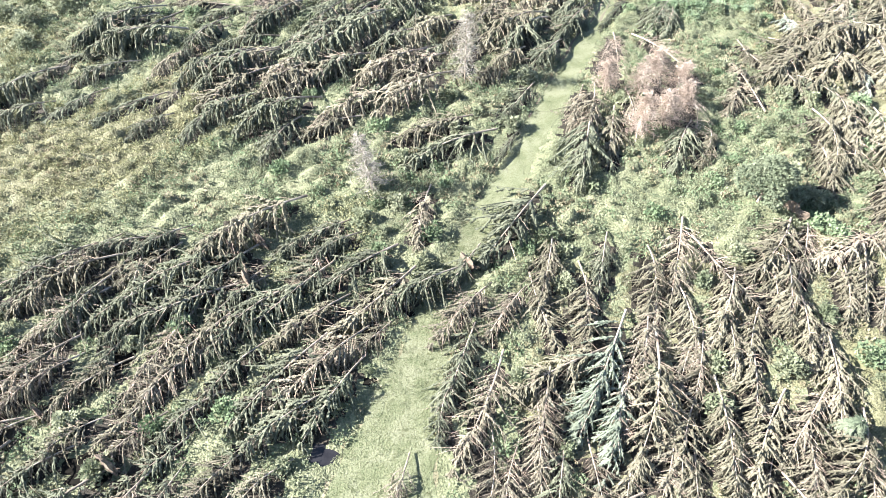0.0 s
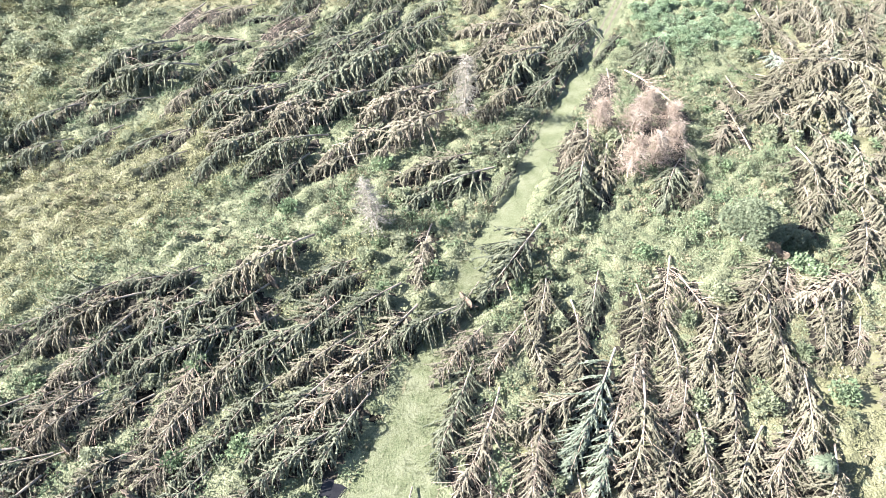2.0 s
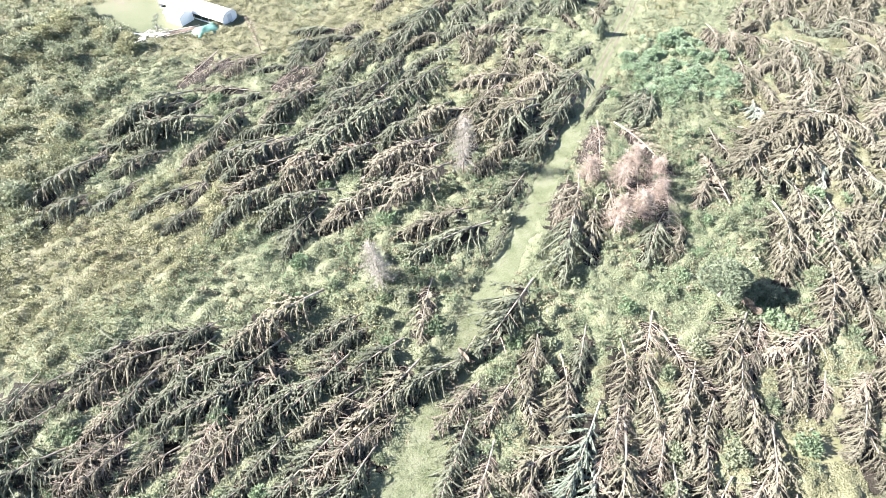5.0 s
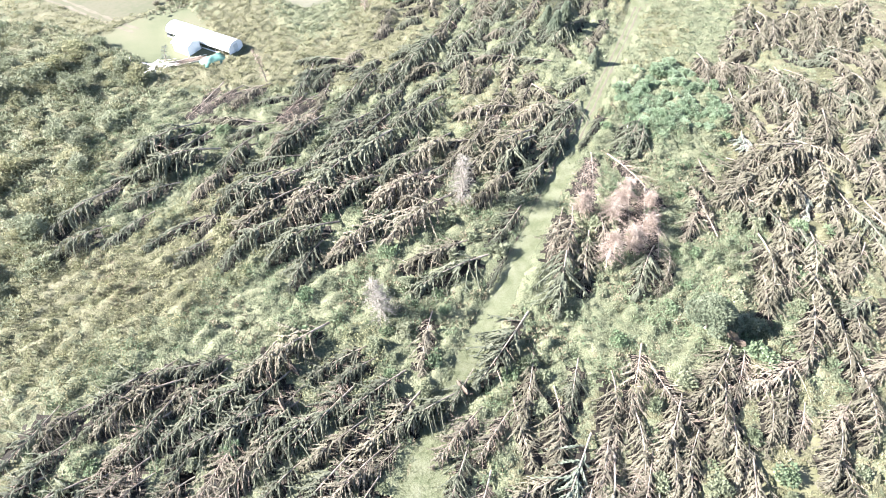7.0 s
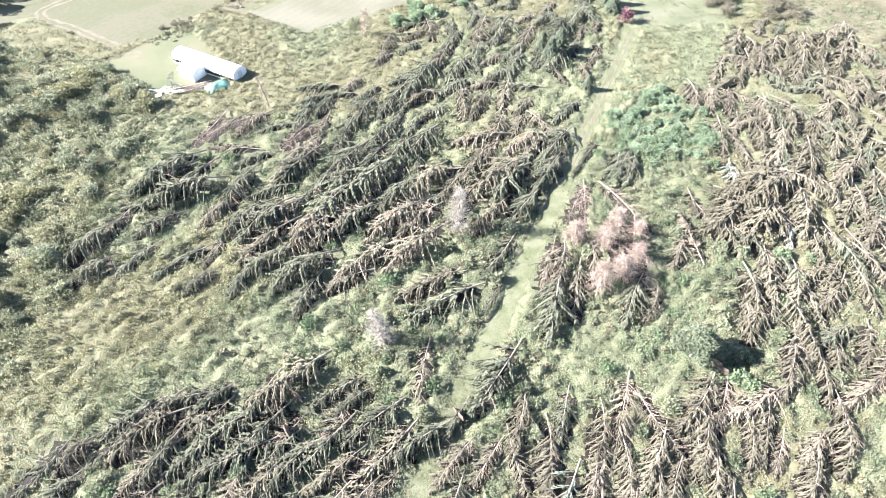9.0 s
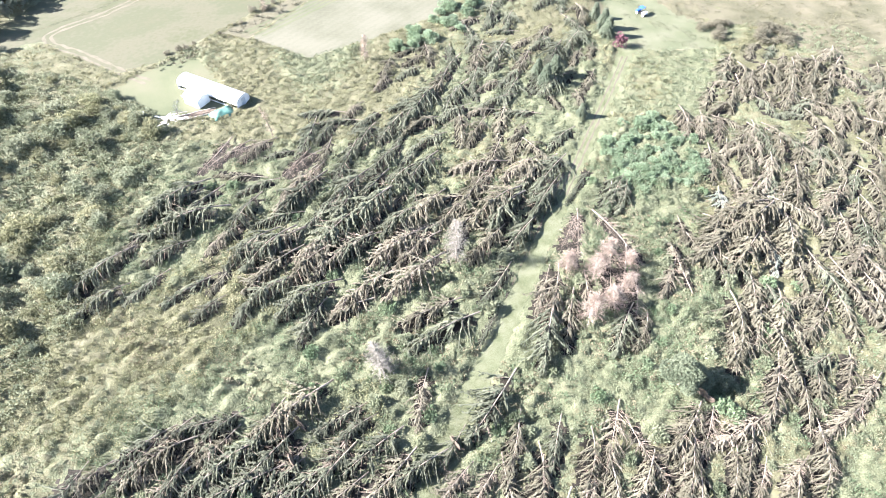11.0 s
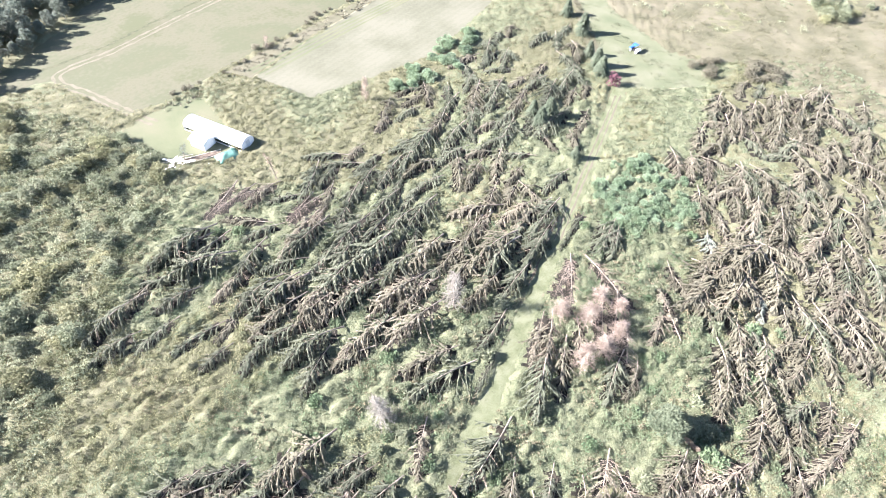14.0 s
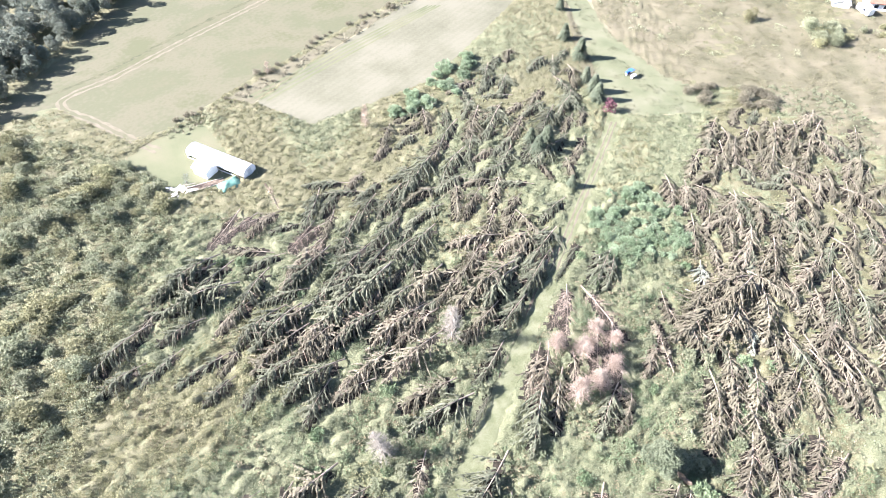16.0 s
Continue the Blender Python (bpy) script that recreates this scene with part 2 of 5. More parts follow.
LAWN_CLEARING = [(43, 139), (55, 138), (67, 139), (72, 148), (62, 156), (57, 166), (51, 178), (47, 200), (40, 202), (42, 180), (43, 160), (44, 148)]
LAWN_TUNNEL = [(-74, 121), (-66, 117), (-60, 112), (-52, 112), (-46, 113), (-46, 120), (-52, 128), (-58, 136), (-64, 134), (-70, 128)]
HAY_FIELD = [(-100, 143), (-74, 128), (-65, 134), (-56, 147), (-46, 159), (-14, 196), (44, 268), (-10, 300), (-62, 206), (-86, 165)]
EDGE_FIELD = [(-116, 132), (-108, 137), (-99, 142), (-85, 165), (-61, 206), (-8, 302), (-70, 320), (-100, 206), (-106, 165), (-116, 140)]
BARE_FIELD = [(-47, 144), (-31, 135), (-16, 144), (-1, 154), (10, 172), (24, 196), (64, 262), (46, 264), (-9, 196), (-34, 164)]
MOWN_STRIP = [(-55, 146), (-47.6, 143.6), (-34.6, 163.6), (-9.6, 195.6), (45, 263.6), (42, 266), (-13, 195.6), (-45, 158.6)]
MEADOW = [(37, 113), (46, 113), (57, 111), (61, 122), (67, 138), (46, 138)]
DRY_CLEARING = [(70, 152), (82, 148), (90, 137), (99, 129), (108, 118), (125, 112), (150, 125), (150, 150), (120, 162), (95, 165), (78, 164)]
TREE_LINES = []
HOLLOWS = ((-28.5, 18.5, 2.4, 1.6), (18.7, 20.0, .8, 1.3), (-10.0, 19.8, 1.2, 1.1), (-6.6, 26.4, .7, .7), (-29.2, 28.8, 1.4, 1.3), (-3.6, 33.8, .7, .6), (-21.1, 33.7, 1.1, .8))
MOSS = ((39.8, 28.6, 3.6, 2.0), (24.6, 39.6, 1.6, 1.1), (7.8, 24.0, 1.3, 1.6), (19.6, 17.6, .9, 1.4), (43.5, 33.0, 2.0, 1.2))
OPEN_GROUND = (LAWN_CLEARING, LAWN_TUNNEL, HAY_FIELD, EDGE_FIELD, BARE_FIELD, MOWN_STRIP)


def free(x, y, margin=0.0):
    ok = off_trail(x, y) > margin
    for poly in OPEN_GROUND:
        ok &= ~inside(x, y, poly)
    return ok


def flat(name, pts, z, mat, label, category, rag=0.5):
    """A level sheet with an uneven edge."""
    edge = []
    for (ax, ay), (bx, by) in zip(pts, pts[1:] + pts[:1]):
        n = max(1, int(math.hypot(bx - ax, by - ay) / 0.8))
        for i in range(n):
            x, y = ax + (bx - ax) * i / n, ay + (by - ay) * i / n
            k, ln = rag * .6 * waves(x, y, 7.0, 1), math.hypot(bx - ax, by - ay)
            k *= min(1, i / n * 4, (1 - i / n) * 4)
            edge.append((x - (by - ay) / ln * k, y + (bx - ax) / ln * k, z))
    bm = bmesh.new()
    f = bm.faces.new([bm.verts.new(p) for p in edge])
    f.normal_update()
    if f.normal.z < 0:
        f.normal_flip()
    bmesh.ops.triangulate(bm, faces=[f])
    return tagged(new(name, bm_mesh(name, bm, mat)), label, category, kind="structure")


def strip(name, xs, ys, half, z, mat, label, category, rag=0.25):
    """A level band along a line."""
    n = int(sum(math.hypot(xs[i + 1] - xs[i], ys[i + 1] - ys[i]) for i in range(len(xs) - 1)) / 0.8)
    d = np.r_[0, np.cumsum(np.hypot(np.diff(xs), np.diff(ys)))]
    s = np.linspace(0, d[-1], n)
    x, y, h = np.interp(s, d, xs), np.interp(s, d, ys), np.interp(s, d, half)
    kx = np.exp(-np.linspace(-2, 2, 9) ** 2)
    kx /= kx.sum()
    pad = lambda v: np.convolve(np.r_[[v[0]] * 4, v, [v[-1]] * 4], kx, "valid")
    x, y = pad(x), pad(y)
    t = unit(np.stack([np.gradient(x), np.gradient(y)], -1))
    l = h + rag * waves(x, y, 4.0, 3)
    r = h + rag * waves(x + 50, y, 4.0, 4)
    v = [(x[i] - t[i, 1] * l[i], y[i] + t[i, 0] * l[i], z) for i in range(n)] + [(x[i] + t[i, 1] * r[i], y[i] - t[i, 0] * r[i], z) for i in range(n)]
    me = bpy.data.meshes.new(name)
    me.from_pydata(v, [], [(n + i, n + i + 1, i + 1, i) for i in range(n - 1)])
    me.materials.append(mat)
    return tagged(new(name, me), label, category, kind="structure")


gx = np.r_[-3500, -900, -300, np.arange(-160, 161, 8), 300, 900, 3500]
gy = np.r_[-900, -250, -60, np.arange(-20, 241, 8), 400, 1000, 4500]
gv = [(x, y, 0.0) for y in gy for x in gx]
gn = len(gx)
ground = bpy.data.meshes.new("ground")
ground.from_pydata(gv, [], [(j * gn + i, j * gn + i + 1, (j + 1) * gn + i + 1, (j + 1) * gn + i) for j in range(len(gy) - 1) for i in range(gn - 1)])
ground.materials.append(M["earth"])
tagged(new("ground", ground), "rough pasture ground with green and straw-coloured grass", "ground", kind="structure")

strip("trail", TRAIL_X, TRAIL_Y, TRAIL_W, .03, M["trail"], "mown green grass trail between the fallen trees", "trail", .45)
flat("lawn_clearing", LAWN_CLEARING, .012, M["worn"], "short pale worn lawn in the clearing", "lawn", .8)
flat("lawn_tunnel", LAWN_TUNNEL, .012, M["lawn"], "short green lawn round the white greenhouse", "lawn", .8)
flat("hay_field", HAY_FIELD, .008, M["hay"], "mown straw-coloured hay field", "field", .6)
flat("edge_field", EDGE_FIELD, .012, M["hay"], "mown strip of hay beside the woods", "field", .6)
flat("bare_field", BARE_FIELD, .016, M["bare"], "pale dry worked field strip", "field", .5)
flat("mown_strip", MOWN_STRIP, .012, M["stubble"], "pale mown grass strip between hedge and worked field", "field", .3)
flat("dry_clearing", DRY_CLEARING, .008, M["dry"], "dry straw-coloured grass clearing", "field", 1.5)


# ---------------------------------------------------------------- wind-thrown spruces
def tri_mesh(name, V, T, mat):
    """A triangle mesh from shared corners V: (n, 3) and triples T: (m, 3)."""
    me = bpy.data.meshes.new(name)
    me.vertices.add(len(V))
    me.vertices.foreach_set("co", np.ascontiguousarray(V, dtype=np.float32).ravel())
    me.loops.add(T.size)
    me.loops.foreach_set("vertex_index", np.ascontiguousarray(T, dtype=np.int32).ravel())
    me.polygons.add(len(T))
    me.polygons.foreach_set("loop_start", np.arange(0, T.size, 3, dtype=np.int32))
    me.update(calc_edges=True)
    me.materials.append(mat)
    return me


def plumes(r, P, R, sides, rough):
    """Shaggy closed sprays round the paths P: (n, k, 3) with radii R: (n, k); corners and triples."""
    n, k = R.shape
    tangent = unit(np.gradient(P, axis=1))
    a = unit(np.cross(tangent, [0, 0, 1.0]) + 1e-4)
    b = np.cross(a, tangent)
    th = np.linspace(0, 2 * np.pi, sides, endpoint=False)[None, None] + r.uniform(0, 6.28, (n, 1, 1))
    rag = R[:, :, None] * r.uniform(1 - rough, 1 + rough, (n, k, sides))
    ring = P[:, :, None] + rag[..., None] * (np.cos(th)[..., None] * a[:, :, None] + .8 * np.sin(th)[..., None] * b[:, :, None])
    ring += tangent[:, :, None] * (rag * r.uniform(-.5, .9, rag.shape))[..., None]
    ring[..., 2] = np.maximum(ring[..., 2], .03)
    i = np.arange(n * k * sides).reshape(n, k, sides)
    j = np.roll(i, -1, 2)
    q = np.stack([i[:, :-1], j[:, :-1], j[:, 1:], i[:, 1:]], -1).reshape(-1, 4)
    return ring.reshape(-1, 3), np.concatenate([q[:, [0, 1, 2]], q[:, [0, 2, 3]]])


def spruce_meshes(seed, kind, mains, start, reach, level, ribs=0, fat=.2):
    """Trunk, crown and bare ribs of a 12 m spruce that lies along +Y with its root at the origin; level 2 is the finest, 0 the coarsest."""
    r = grown(seed)
    H = 12.0
    n = mains
    near = level == 2
    s = start + (1 - start) * np.sort(r.uniform(0, 1, n)) ** .95
    s = np.clip(s + r.normal(0, .012, n), start, .985)
    s[-4:] = .985
    bow, hump = r.uniform(-.8, .8), r.uniform(.8, 1.7)
    axis = lambda q: np.stack([bow * np.sin(q * 3.1), q * H, .5 + hump * np.sin(q * 2.6) - .42 * q], -1)
    phi = np.arange(n) * 2.4 + r.normal(0, .5, n)
    cx, cz = np.cos(phi), np.sin(phi)
    cz = np.where(cz < 0, cz * -.3, cz)
    D = unit(np.stack([cx * 1.25, r.uniform(.35, 1.7, n) + .45 * s, cz * 1.0], -1))
    ln = reach * np.clip((1 - s) / (1 - start), 0, 1) ** .65 * r.uniform(.4, 1.25, n) + .6
    droop = r.uniform(.4, .7, n) + .5 * np.clip(cz, 0, 1)
    sag = r.normal(0, .32, n)

    def limb(k, lo):
        t = np.linspace(lo, 1, k)[None]
        P = axis(s)[:, None] + D[:, None] * (ln[:, None] * t)[..., None]
        P[..., 0] += (sag * ln)[:, None] * t ** 2
        P[..., 2] -= (droop * ln)[:, None] * t ** 2.3
        P[..., 2] = np.maximum(P[..., 2], .12)
        return P

    k = 7
    paths, thick = [limb(k, .1)], [.55 + .45 * ln / reach]
    # fingers that hang from each main limb
    stem = limb(9, 0)
    for frac in ((.4, .75), (.3, .55, .8), (.25, .45, .64, .84))[level]:
        at = np.clip(np.round((frac + r.uniform(-.1, .1, n)) * 8).astype(int), 1, 7)
        base = stem[np.arange(n), at]
        way = unit(stem[np.arange(n), at + 1] - base)
        hand = unit(np.cross(way, [0, 0, 1.0])) * r.choice([-1.0, 1.0], n)[:, None]
        W = unit(way * .85 + hand * r.uniform(.2, .9, (n, 1)) + r.normal(0, .15, (n, 3))) * r.uniform(.4, .8, (n, 1))
        L = ln * r.uniform(.25, .5, n) * (1.15 - .45 * frac) + .45
        t = np.linspace(0, 1, k)[None]
        Q = base[:, None] + W[:, None] * (L[:, None] * t)[..., None]
        Q[..., 2] -= (r.uniform(.8, 1.5, n) * L)[:, None] * t ** 1.5
        Q[..., 2] = np.maximum(Q[..., 2], .08 + r.uniform(0, .12, (n, 1)))
        paths.append(Q)
        thick.append(np.full(n, .8))
    P, thick = np.concatenate(paths), np.concatenate(thick)
    taper = np.array((.5, 1, .8, .06) if near else (.7, .95, .06))
    V, T = plumes(r, P[:, ::2 if near else 3], fat * (.52, .44, .33)[level] * taper[None] * (thick * r.uniform(.7, 1.25, len(P)))[:, None], 3, .4)
    # needle sprays along the limbs, each folded along its rib
    span = np.linalg.norm(np.diff(P, axis=1), axis=2).sum(1)
    count = np.maximum(3, np.round(span * (3.2, 4.8, 8.5)[level])).astype(int)
    who = np.repeat(np.arange(len(P)), count)
    u = r.uniform(0, .999, len(who)) ** .9 * (k - 1)
    i0 = u.astype(int)
    f = (u - i0)[:, None]
    at = P[who, i0] * (1 - f) + P[who, i0 + 1] * f
    tan = unit(P[who, i0 + 1] - P[who, i0])
    S = unit(np.cross(tan, [0, 0, 1.0])) * r.choice([-1.0, 1.0], len(who))[:, None]
    W = unit(tan + S * r.uniform(.15, 1.0, (len(who), 1)) + [0, 0, -.15] + r.normal(0, .18, at.shape))
    L = fat * (2.6, 2.2, 1.65)[level] * thick[who] * (1.15 - .6 * u / (k - 1)) * r.uniform(.65, 1.35, len(who))
    wing = L * (r.uniform(.4, .64, len(who)) if kind != "d" else r.uniform(.12, .2, len(who)))
    side = sunward(r, W, .2, .22)
    top = np.cross(side, W)
    top *= np.sign(top[:, 2:3] + 1e-6)
    root = at - W * (L * .25)[:, None] + r.normal(0, .03, at.shape)
    mid = root + W * (L * .42)[:, None] - top * (wing * r.uniform(.15, .5, len(who)))[:, None]
    tip = root + W * L[:, None]
    tip[:, 2] -= L * .2
    C = np.stack([root, mid + side * (wing / 2)[:, None], tip, mid - side * (wing / 2)[:, None]], 1)
    C[..., 2] = np.maximum(C[..., 2], .02)
    j = np.arange(len(who))[:, None] * 4
    F = np.concatenate([j + [0, 1, 2], j + [0, 2, 3]])
    if kind == "d":
        V, T = np.zeros((0, 3)), np.zeros((0, 3), int)
    crown = tri_mesh("crown", np.concatenate([V, C.reshape(-1, 3)]), np.concatenate([T, len(V) + F]), M[kind])
    q = np.linspace(0, 1, 9)
    trunk = tubes([axis(q)], [.115 - .10 * q ** .8], 8)
    end = axis(np.array([0.0]))[0]
    th = np.linspace(0, 2 * np.pi, 9)
    cap = [[end, end + .115 * np.array([np.cos(a), 0, np.sin(a)]), end + .115 * np.array([np.cos((a + b) / 2), 0, np.sin((a + b) / 2)]), end + .115 * np.array([np.cos(b), 0, np.sin(b)])] for a, b in zip(th, th[1:])]
    trunk = quad_mesh("trunk", np.concatenate([trunk, np.array(cap)]), M["bark"])
    bare = None
    if ribs:
        sb = r.uniform(.12, .85, ribs)
        ph = r.uniform(0, 2 * np.pi, ribs)
        z = np.sin(ph)
        z = np.where(z < 0, -z * .2, z)
        B = unit(np.stack([np.cos(ph), r.uniform(.25, .9, ribs), z * .8], -1))
        lb = r.uniform(.9, 3.1, ribs)
        tb = np.linspace(0, 1, 4)[None]
        Q = axis(sb)[:, None] + B[:, None] * (lb[:, None] * tb)[..., None]
        Q[..., 2] -= r.uniform(.15, .5, (ribs, 1)) * lb[:, None] * tb ** 2
        Q[..., 2] = np.maximum(Q[..., 2], .06)
        bare = quad_mesh("dead_brush", tubes(Q, np.repeat(.021 - .013 * tb, ribs, 0), 3), M["d" if kind == "d" else "twig"])
    return trunk, crown, bare


def root_plate_mesh(seed):
    """An upturned plate of roots and soil, facing -Y."""
    r = grown(seed)
    a = np.linspace(0, 2 * np.pi, 22, endpoint=False)
    rad = 1.05 + .22 * np.sin(3 * a + seed) + r.uniform(-.16, .16, 22)
    rows = []
    for k, (f, y) in enumerate(((.0, .25), (.45, .22), (1.0, .02), (.8, -.18), (.4, -.30), (.0, -.34))):
        jit = r.uniform(-.07, .07, 22)
        rows.append(np.stack([np.cos(a) * rad * f, np.full(22, y) + jit, np.maximum(.75 + np.sin(a) * rad * f, -.1)], -1))
    rows = np.array(rows)
    nxt = np.roll(rows, -1, 1)
    q = np.stack([rows[:-1], nxt[:-1], nxt[1:], rows[1:]], -2).reshape(-1, 4, 3)
    n = 16
    b = r.uniform(0, 2 * np.pi, n)
    t = np.linspace(.5, 1.0, 4)[None]
    lr = r.uniform(1.1, 1.75, n)[:, None]
    path = np.stack([np.cos(b)[:, None] * lr * t, -.2 - .2 * t + r.normal(0, .1, (n, 4)), np.maximum(.75 + np.sin(b)[:, None] * lr * t, .03)], -1)
    q = np.concatenate([q, tubes(path, np.repeat(.06 - .045 * (t - .5) * 2, n, 0), 4)])
    return quad_mesh("root_plate", q, M["soil"])


SPRUCES = ({}, {}, {})
for k, count, mains, ribs, reach, fat in (("g", 4, 46, 10, 3.6, .205), ("o", 4, 46, 20, 3.5, .20), ("b", 3, 40, 50, 3.4, .18), ("s", 1, 48, 6, 3.2, .215), ("p", 1, 40, 6, 3.4, .21), ("d", 2, 34, 110, 3.0, .11)):
    start = {"g": .13, "o": .16, "b": .19, "s": .12, "p": .1, "d": .16}[k]
    for level in range(3):
        SPRUCES[level][k] = [spruce_meshes(400 - 130 * level + 11 * i + ord(k), k, mains, start, reach, level, ribs // (3 - level), fat) for i in range(count)]
PLATES = [root_plate_mesh(s) for s in (3, 5)]
SPRUCE_LABEL = {
    "g": "fallen dark green spruce lying with drooping branches",
    "o": "fallen olive spruce with drying needles and bare trunk base",
    "b": "fallen browning spruce with bare trunk and ribs",
    "s": "fallen pale blue-green spruce with dense drooping crown",
    "p": "small fallen spruce with pale frosted grey-green needles",
    "d": "dead rusty pink spruce fallen among the others",
}
lying = []
dice = random.Random(5)


def fell(x, y, length, heading, kind, near=True):
    """Lay one spruce with its root at (x, y), pointing along heading."""
    sets = SPRUCES[2 if near else 1 if y < 98 else 0][kind]
    trunk, crown, bare = sets[dice.randrange(len(sets))]
    f = length / 12.0
    wide = f * dice.uniform(.95, 1.15) * (1.15 if heading < -120 else 1)
    if y > 54:
        q = np.linspace(.2, 1, 7) * length
        gap = off_trail(x + q * math.cos(radians(heading)), y + q * math.sin(radians(heading))).min()
        wide *= max(.45, min(1, .5 + .17 * float(gap)))
    m = pose(x, y, 0, dice.uniform(-1.5, 2.5), dice.uniform(-13, 13), heading - 90 + dice.uniform(-3, 3))
    e = thing("fallen_spruce", m, SPRUCE_LABEL[kind], "fallen tree", "wind-thrown spruces")
    e.scale = (wide if dice.random() < .5 else -wide, f, wide)
    part("trunk", trunk, e, "pale grey-brown bark")
    part("crown", crown, e)
    if bare:
        tagged(part("dead_brush", bare, e, "dry brown bare branches"), kind="stuff")
    if near and heading < -122 and dice.random() < .13:
        part("root_plate", PLATES[dice.randrange(2)], e, "upturned soil and roots")
    a = radians(heading)
    lying.append((x + .55 * length * math.cos(a), y + .55 * length * math.sin(a)))
    TREE_LINES.append((x, y, a, length))


LEFT_NEAR = [
    (-32.6, 36.6, 11.0, -129, 'b'), (-33.4, 31.2, 10.1, -126, 'b'), (-28.7, 32.2, 7.5, -114, 'g'), (-19.2, 42.3, 11.7, -129, 'g'),
    (-20.1, 30.6, 9.6, -128, 'b'), (-23.2, 23.4, 7.5, -129, 'b'), (-20.6, 21.7, 7.5, -135, 'g'), (-20.7, 19.0, 7.5, -120, 'g'),
    (-27.7, 23.3, 7.5, -135, 'o'), (-34.0, 23.1, 7.5, -131, 'o'), (-15.4, 20.6, 7.9, -126, 'o'), (-12.0, 19.3, 7.5, -128, 'o'),
    (-9.1, 26.0, 10.2, -139, 'g'), (-7.0, 32.0, 11.2, -133, 'b'), (-10.7, 31.1, 11.8, -128, 'g'), (-9.1, 35.8, 9.2, -136, 'o'),
    (-2.8, 39.2, 12.4, -136, 'o'), (-11.1, 40.0, 11.5, -131, 'g'), (-4.7, 42.1, 10.7, -140, 'g'), (-17.4, 38.1, 8.0, -130, 'g'),
    (2.5, 39.4, 10.7, -145, 'g'), (-15.2, 49.2, 13.5, -138, 'o'),
]
LEFT_NEAR_B = [
    (-26.8, 45.1, 7.9, -138, 'g'), (-32.1, 40.9, 12.0, -138, 'o'), (-43.1, 37.6, 7.5, -123, 'o'), (-32.5, 29.1, 8.3, -128, 'b'),
    (-30.1, 20.4, 7.5, -137, 'g'), (-27.2, 37.2, 9.2, -135, 'g'), (-15.9, 30.6, 8.1, -124, 'g'), (-4.5, 33.1, 7.5, -138, 'o'),
    (-37.3, 29.4, 7.5, -132, 'g'), (-18.9, 25.4, 7.5, -131, 'g'),
]
LEFT_UP = [
    (-43.7, 90.2, 14.5, -136, 'g'), (-38.3, 85.1, 14.3, -148, 'g'), (-42.9, 77.0, 9.6, -139, 'g'), (-52.7, 75.3, 13.5, -117, 'g'),
    (-51.0, 67.3, 9.6, -129, 'g'), (-29.3, 65.5, 7.9, -110, 'g'), (-34.6, 64.9, 7.5, -122, 'g'), (-22.9, 80.0, 12.8, -133, 'o'),
    (-21.8, 94.7, 14.5, -122, 'g'), (-23.4, 75.6, 13.5, -128, 'o'), (-23.0, 69.2, 11.0, -139, 'g'), (-11.7, 78.5, 14.5, -130, 'b'),
    (-13.6, 85.1, 14.5, -124, 'g'), (-1.6, 80.0, 14.5, -138, 'b'), (-7.1, 69.9, 12.9, -137, 'b'), (-16.0, 67.9, 12.5, -139, 'g'),
    (-18.1, 64.3, 10.1, -107, 'g'), (-10.1, 64.3, 9.3, -144, 'o'), (-7.5, 91.1, 14.1, -127, 'g'), (-13.2, 95.7, 14.5, -125, 'g'),
    (-2.9, 85.1, 10.9, -125, 'g'), (1.3, 73.9, 14.5, -136, 'b'),
]
LEFT_UP_B = [
    (4.1, 64.3, 12.4, -148, 'o'), (6.8, 61.2, 13.4, -146, 'g'), (12.4, 71.8, 11.2, -120, 'g'), (10.1, 62.5, 8.6, -113, 'g'),
    (23.6, 93.8, 14.5, -122, 'g'), (18.6, 83.5, 13.5, -127, 'g'), (16.0, 90.2, 14.3, -133, 'o'), (12.0, 80.4, 11.5, -127, 'o'),
    (9.2, 94.7, 13.7, -113, 'o'), (1.4, 89.4, 13.2, -129, 'o'), (-16.4, 76.7, 13.4, -128, 'o'), (0.5, 78.9, 11.7, -131, 'b'),
    (-28.2, 79.7, 12.0, -127, 'g'), (-1.4, 51.3, 10.0, -98, 'b'),
]
RIGHT_NEAR = [
    (11.6, 51.2, 14.0, -122, 'g'), (11.8, 44.7, 11.2, -103, 'o'), (8.2, 36.9, 8.3, -125, 'b'), (4.8, 37.2, 9.3, -127, 'b'),
    (3.1, 32.4, 8.9, -107, 'g'), (5.6, 29.3, 12.0, -111, 'b'), (9.7, 27.7, 10.1, -99, 'b'), (8.1, 24.6, 9.6, -97, 'b'),
    (13.8, 40.0, 10.7, -101, 'o'), (14.3, 38.1, 9.8, -96, 'o'), (17.6, 44.1, 9.9, -105, 'g'), (21.4, 42.1, 9.3, -107, 'o'),
    (17.4, 33.8, 14.5, -116, 's'), (19.7, 33.8, 9.4, -110, 'b'), (18.2, 30.6, 11.4, -110, 'b'), (19.9, 31.2, 14.5, -108, 'o'),
    (11.9, 21.1, 7.5, -85, 'b'), (23.1, 37.9, 10.2, -95, 'o'), (23.9, 31.6, 8.7, -118, 'b'), (24.3, 31.7, 9.5, -111, 'b'),
    (23.9, 26.8, 10.6, -98, 'o'), (29.8, 25.4, 10.5, -120, 'o'),
]
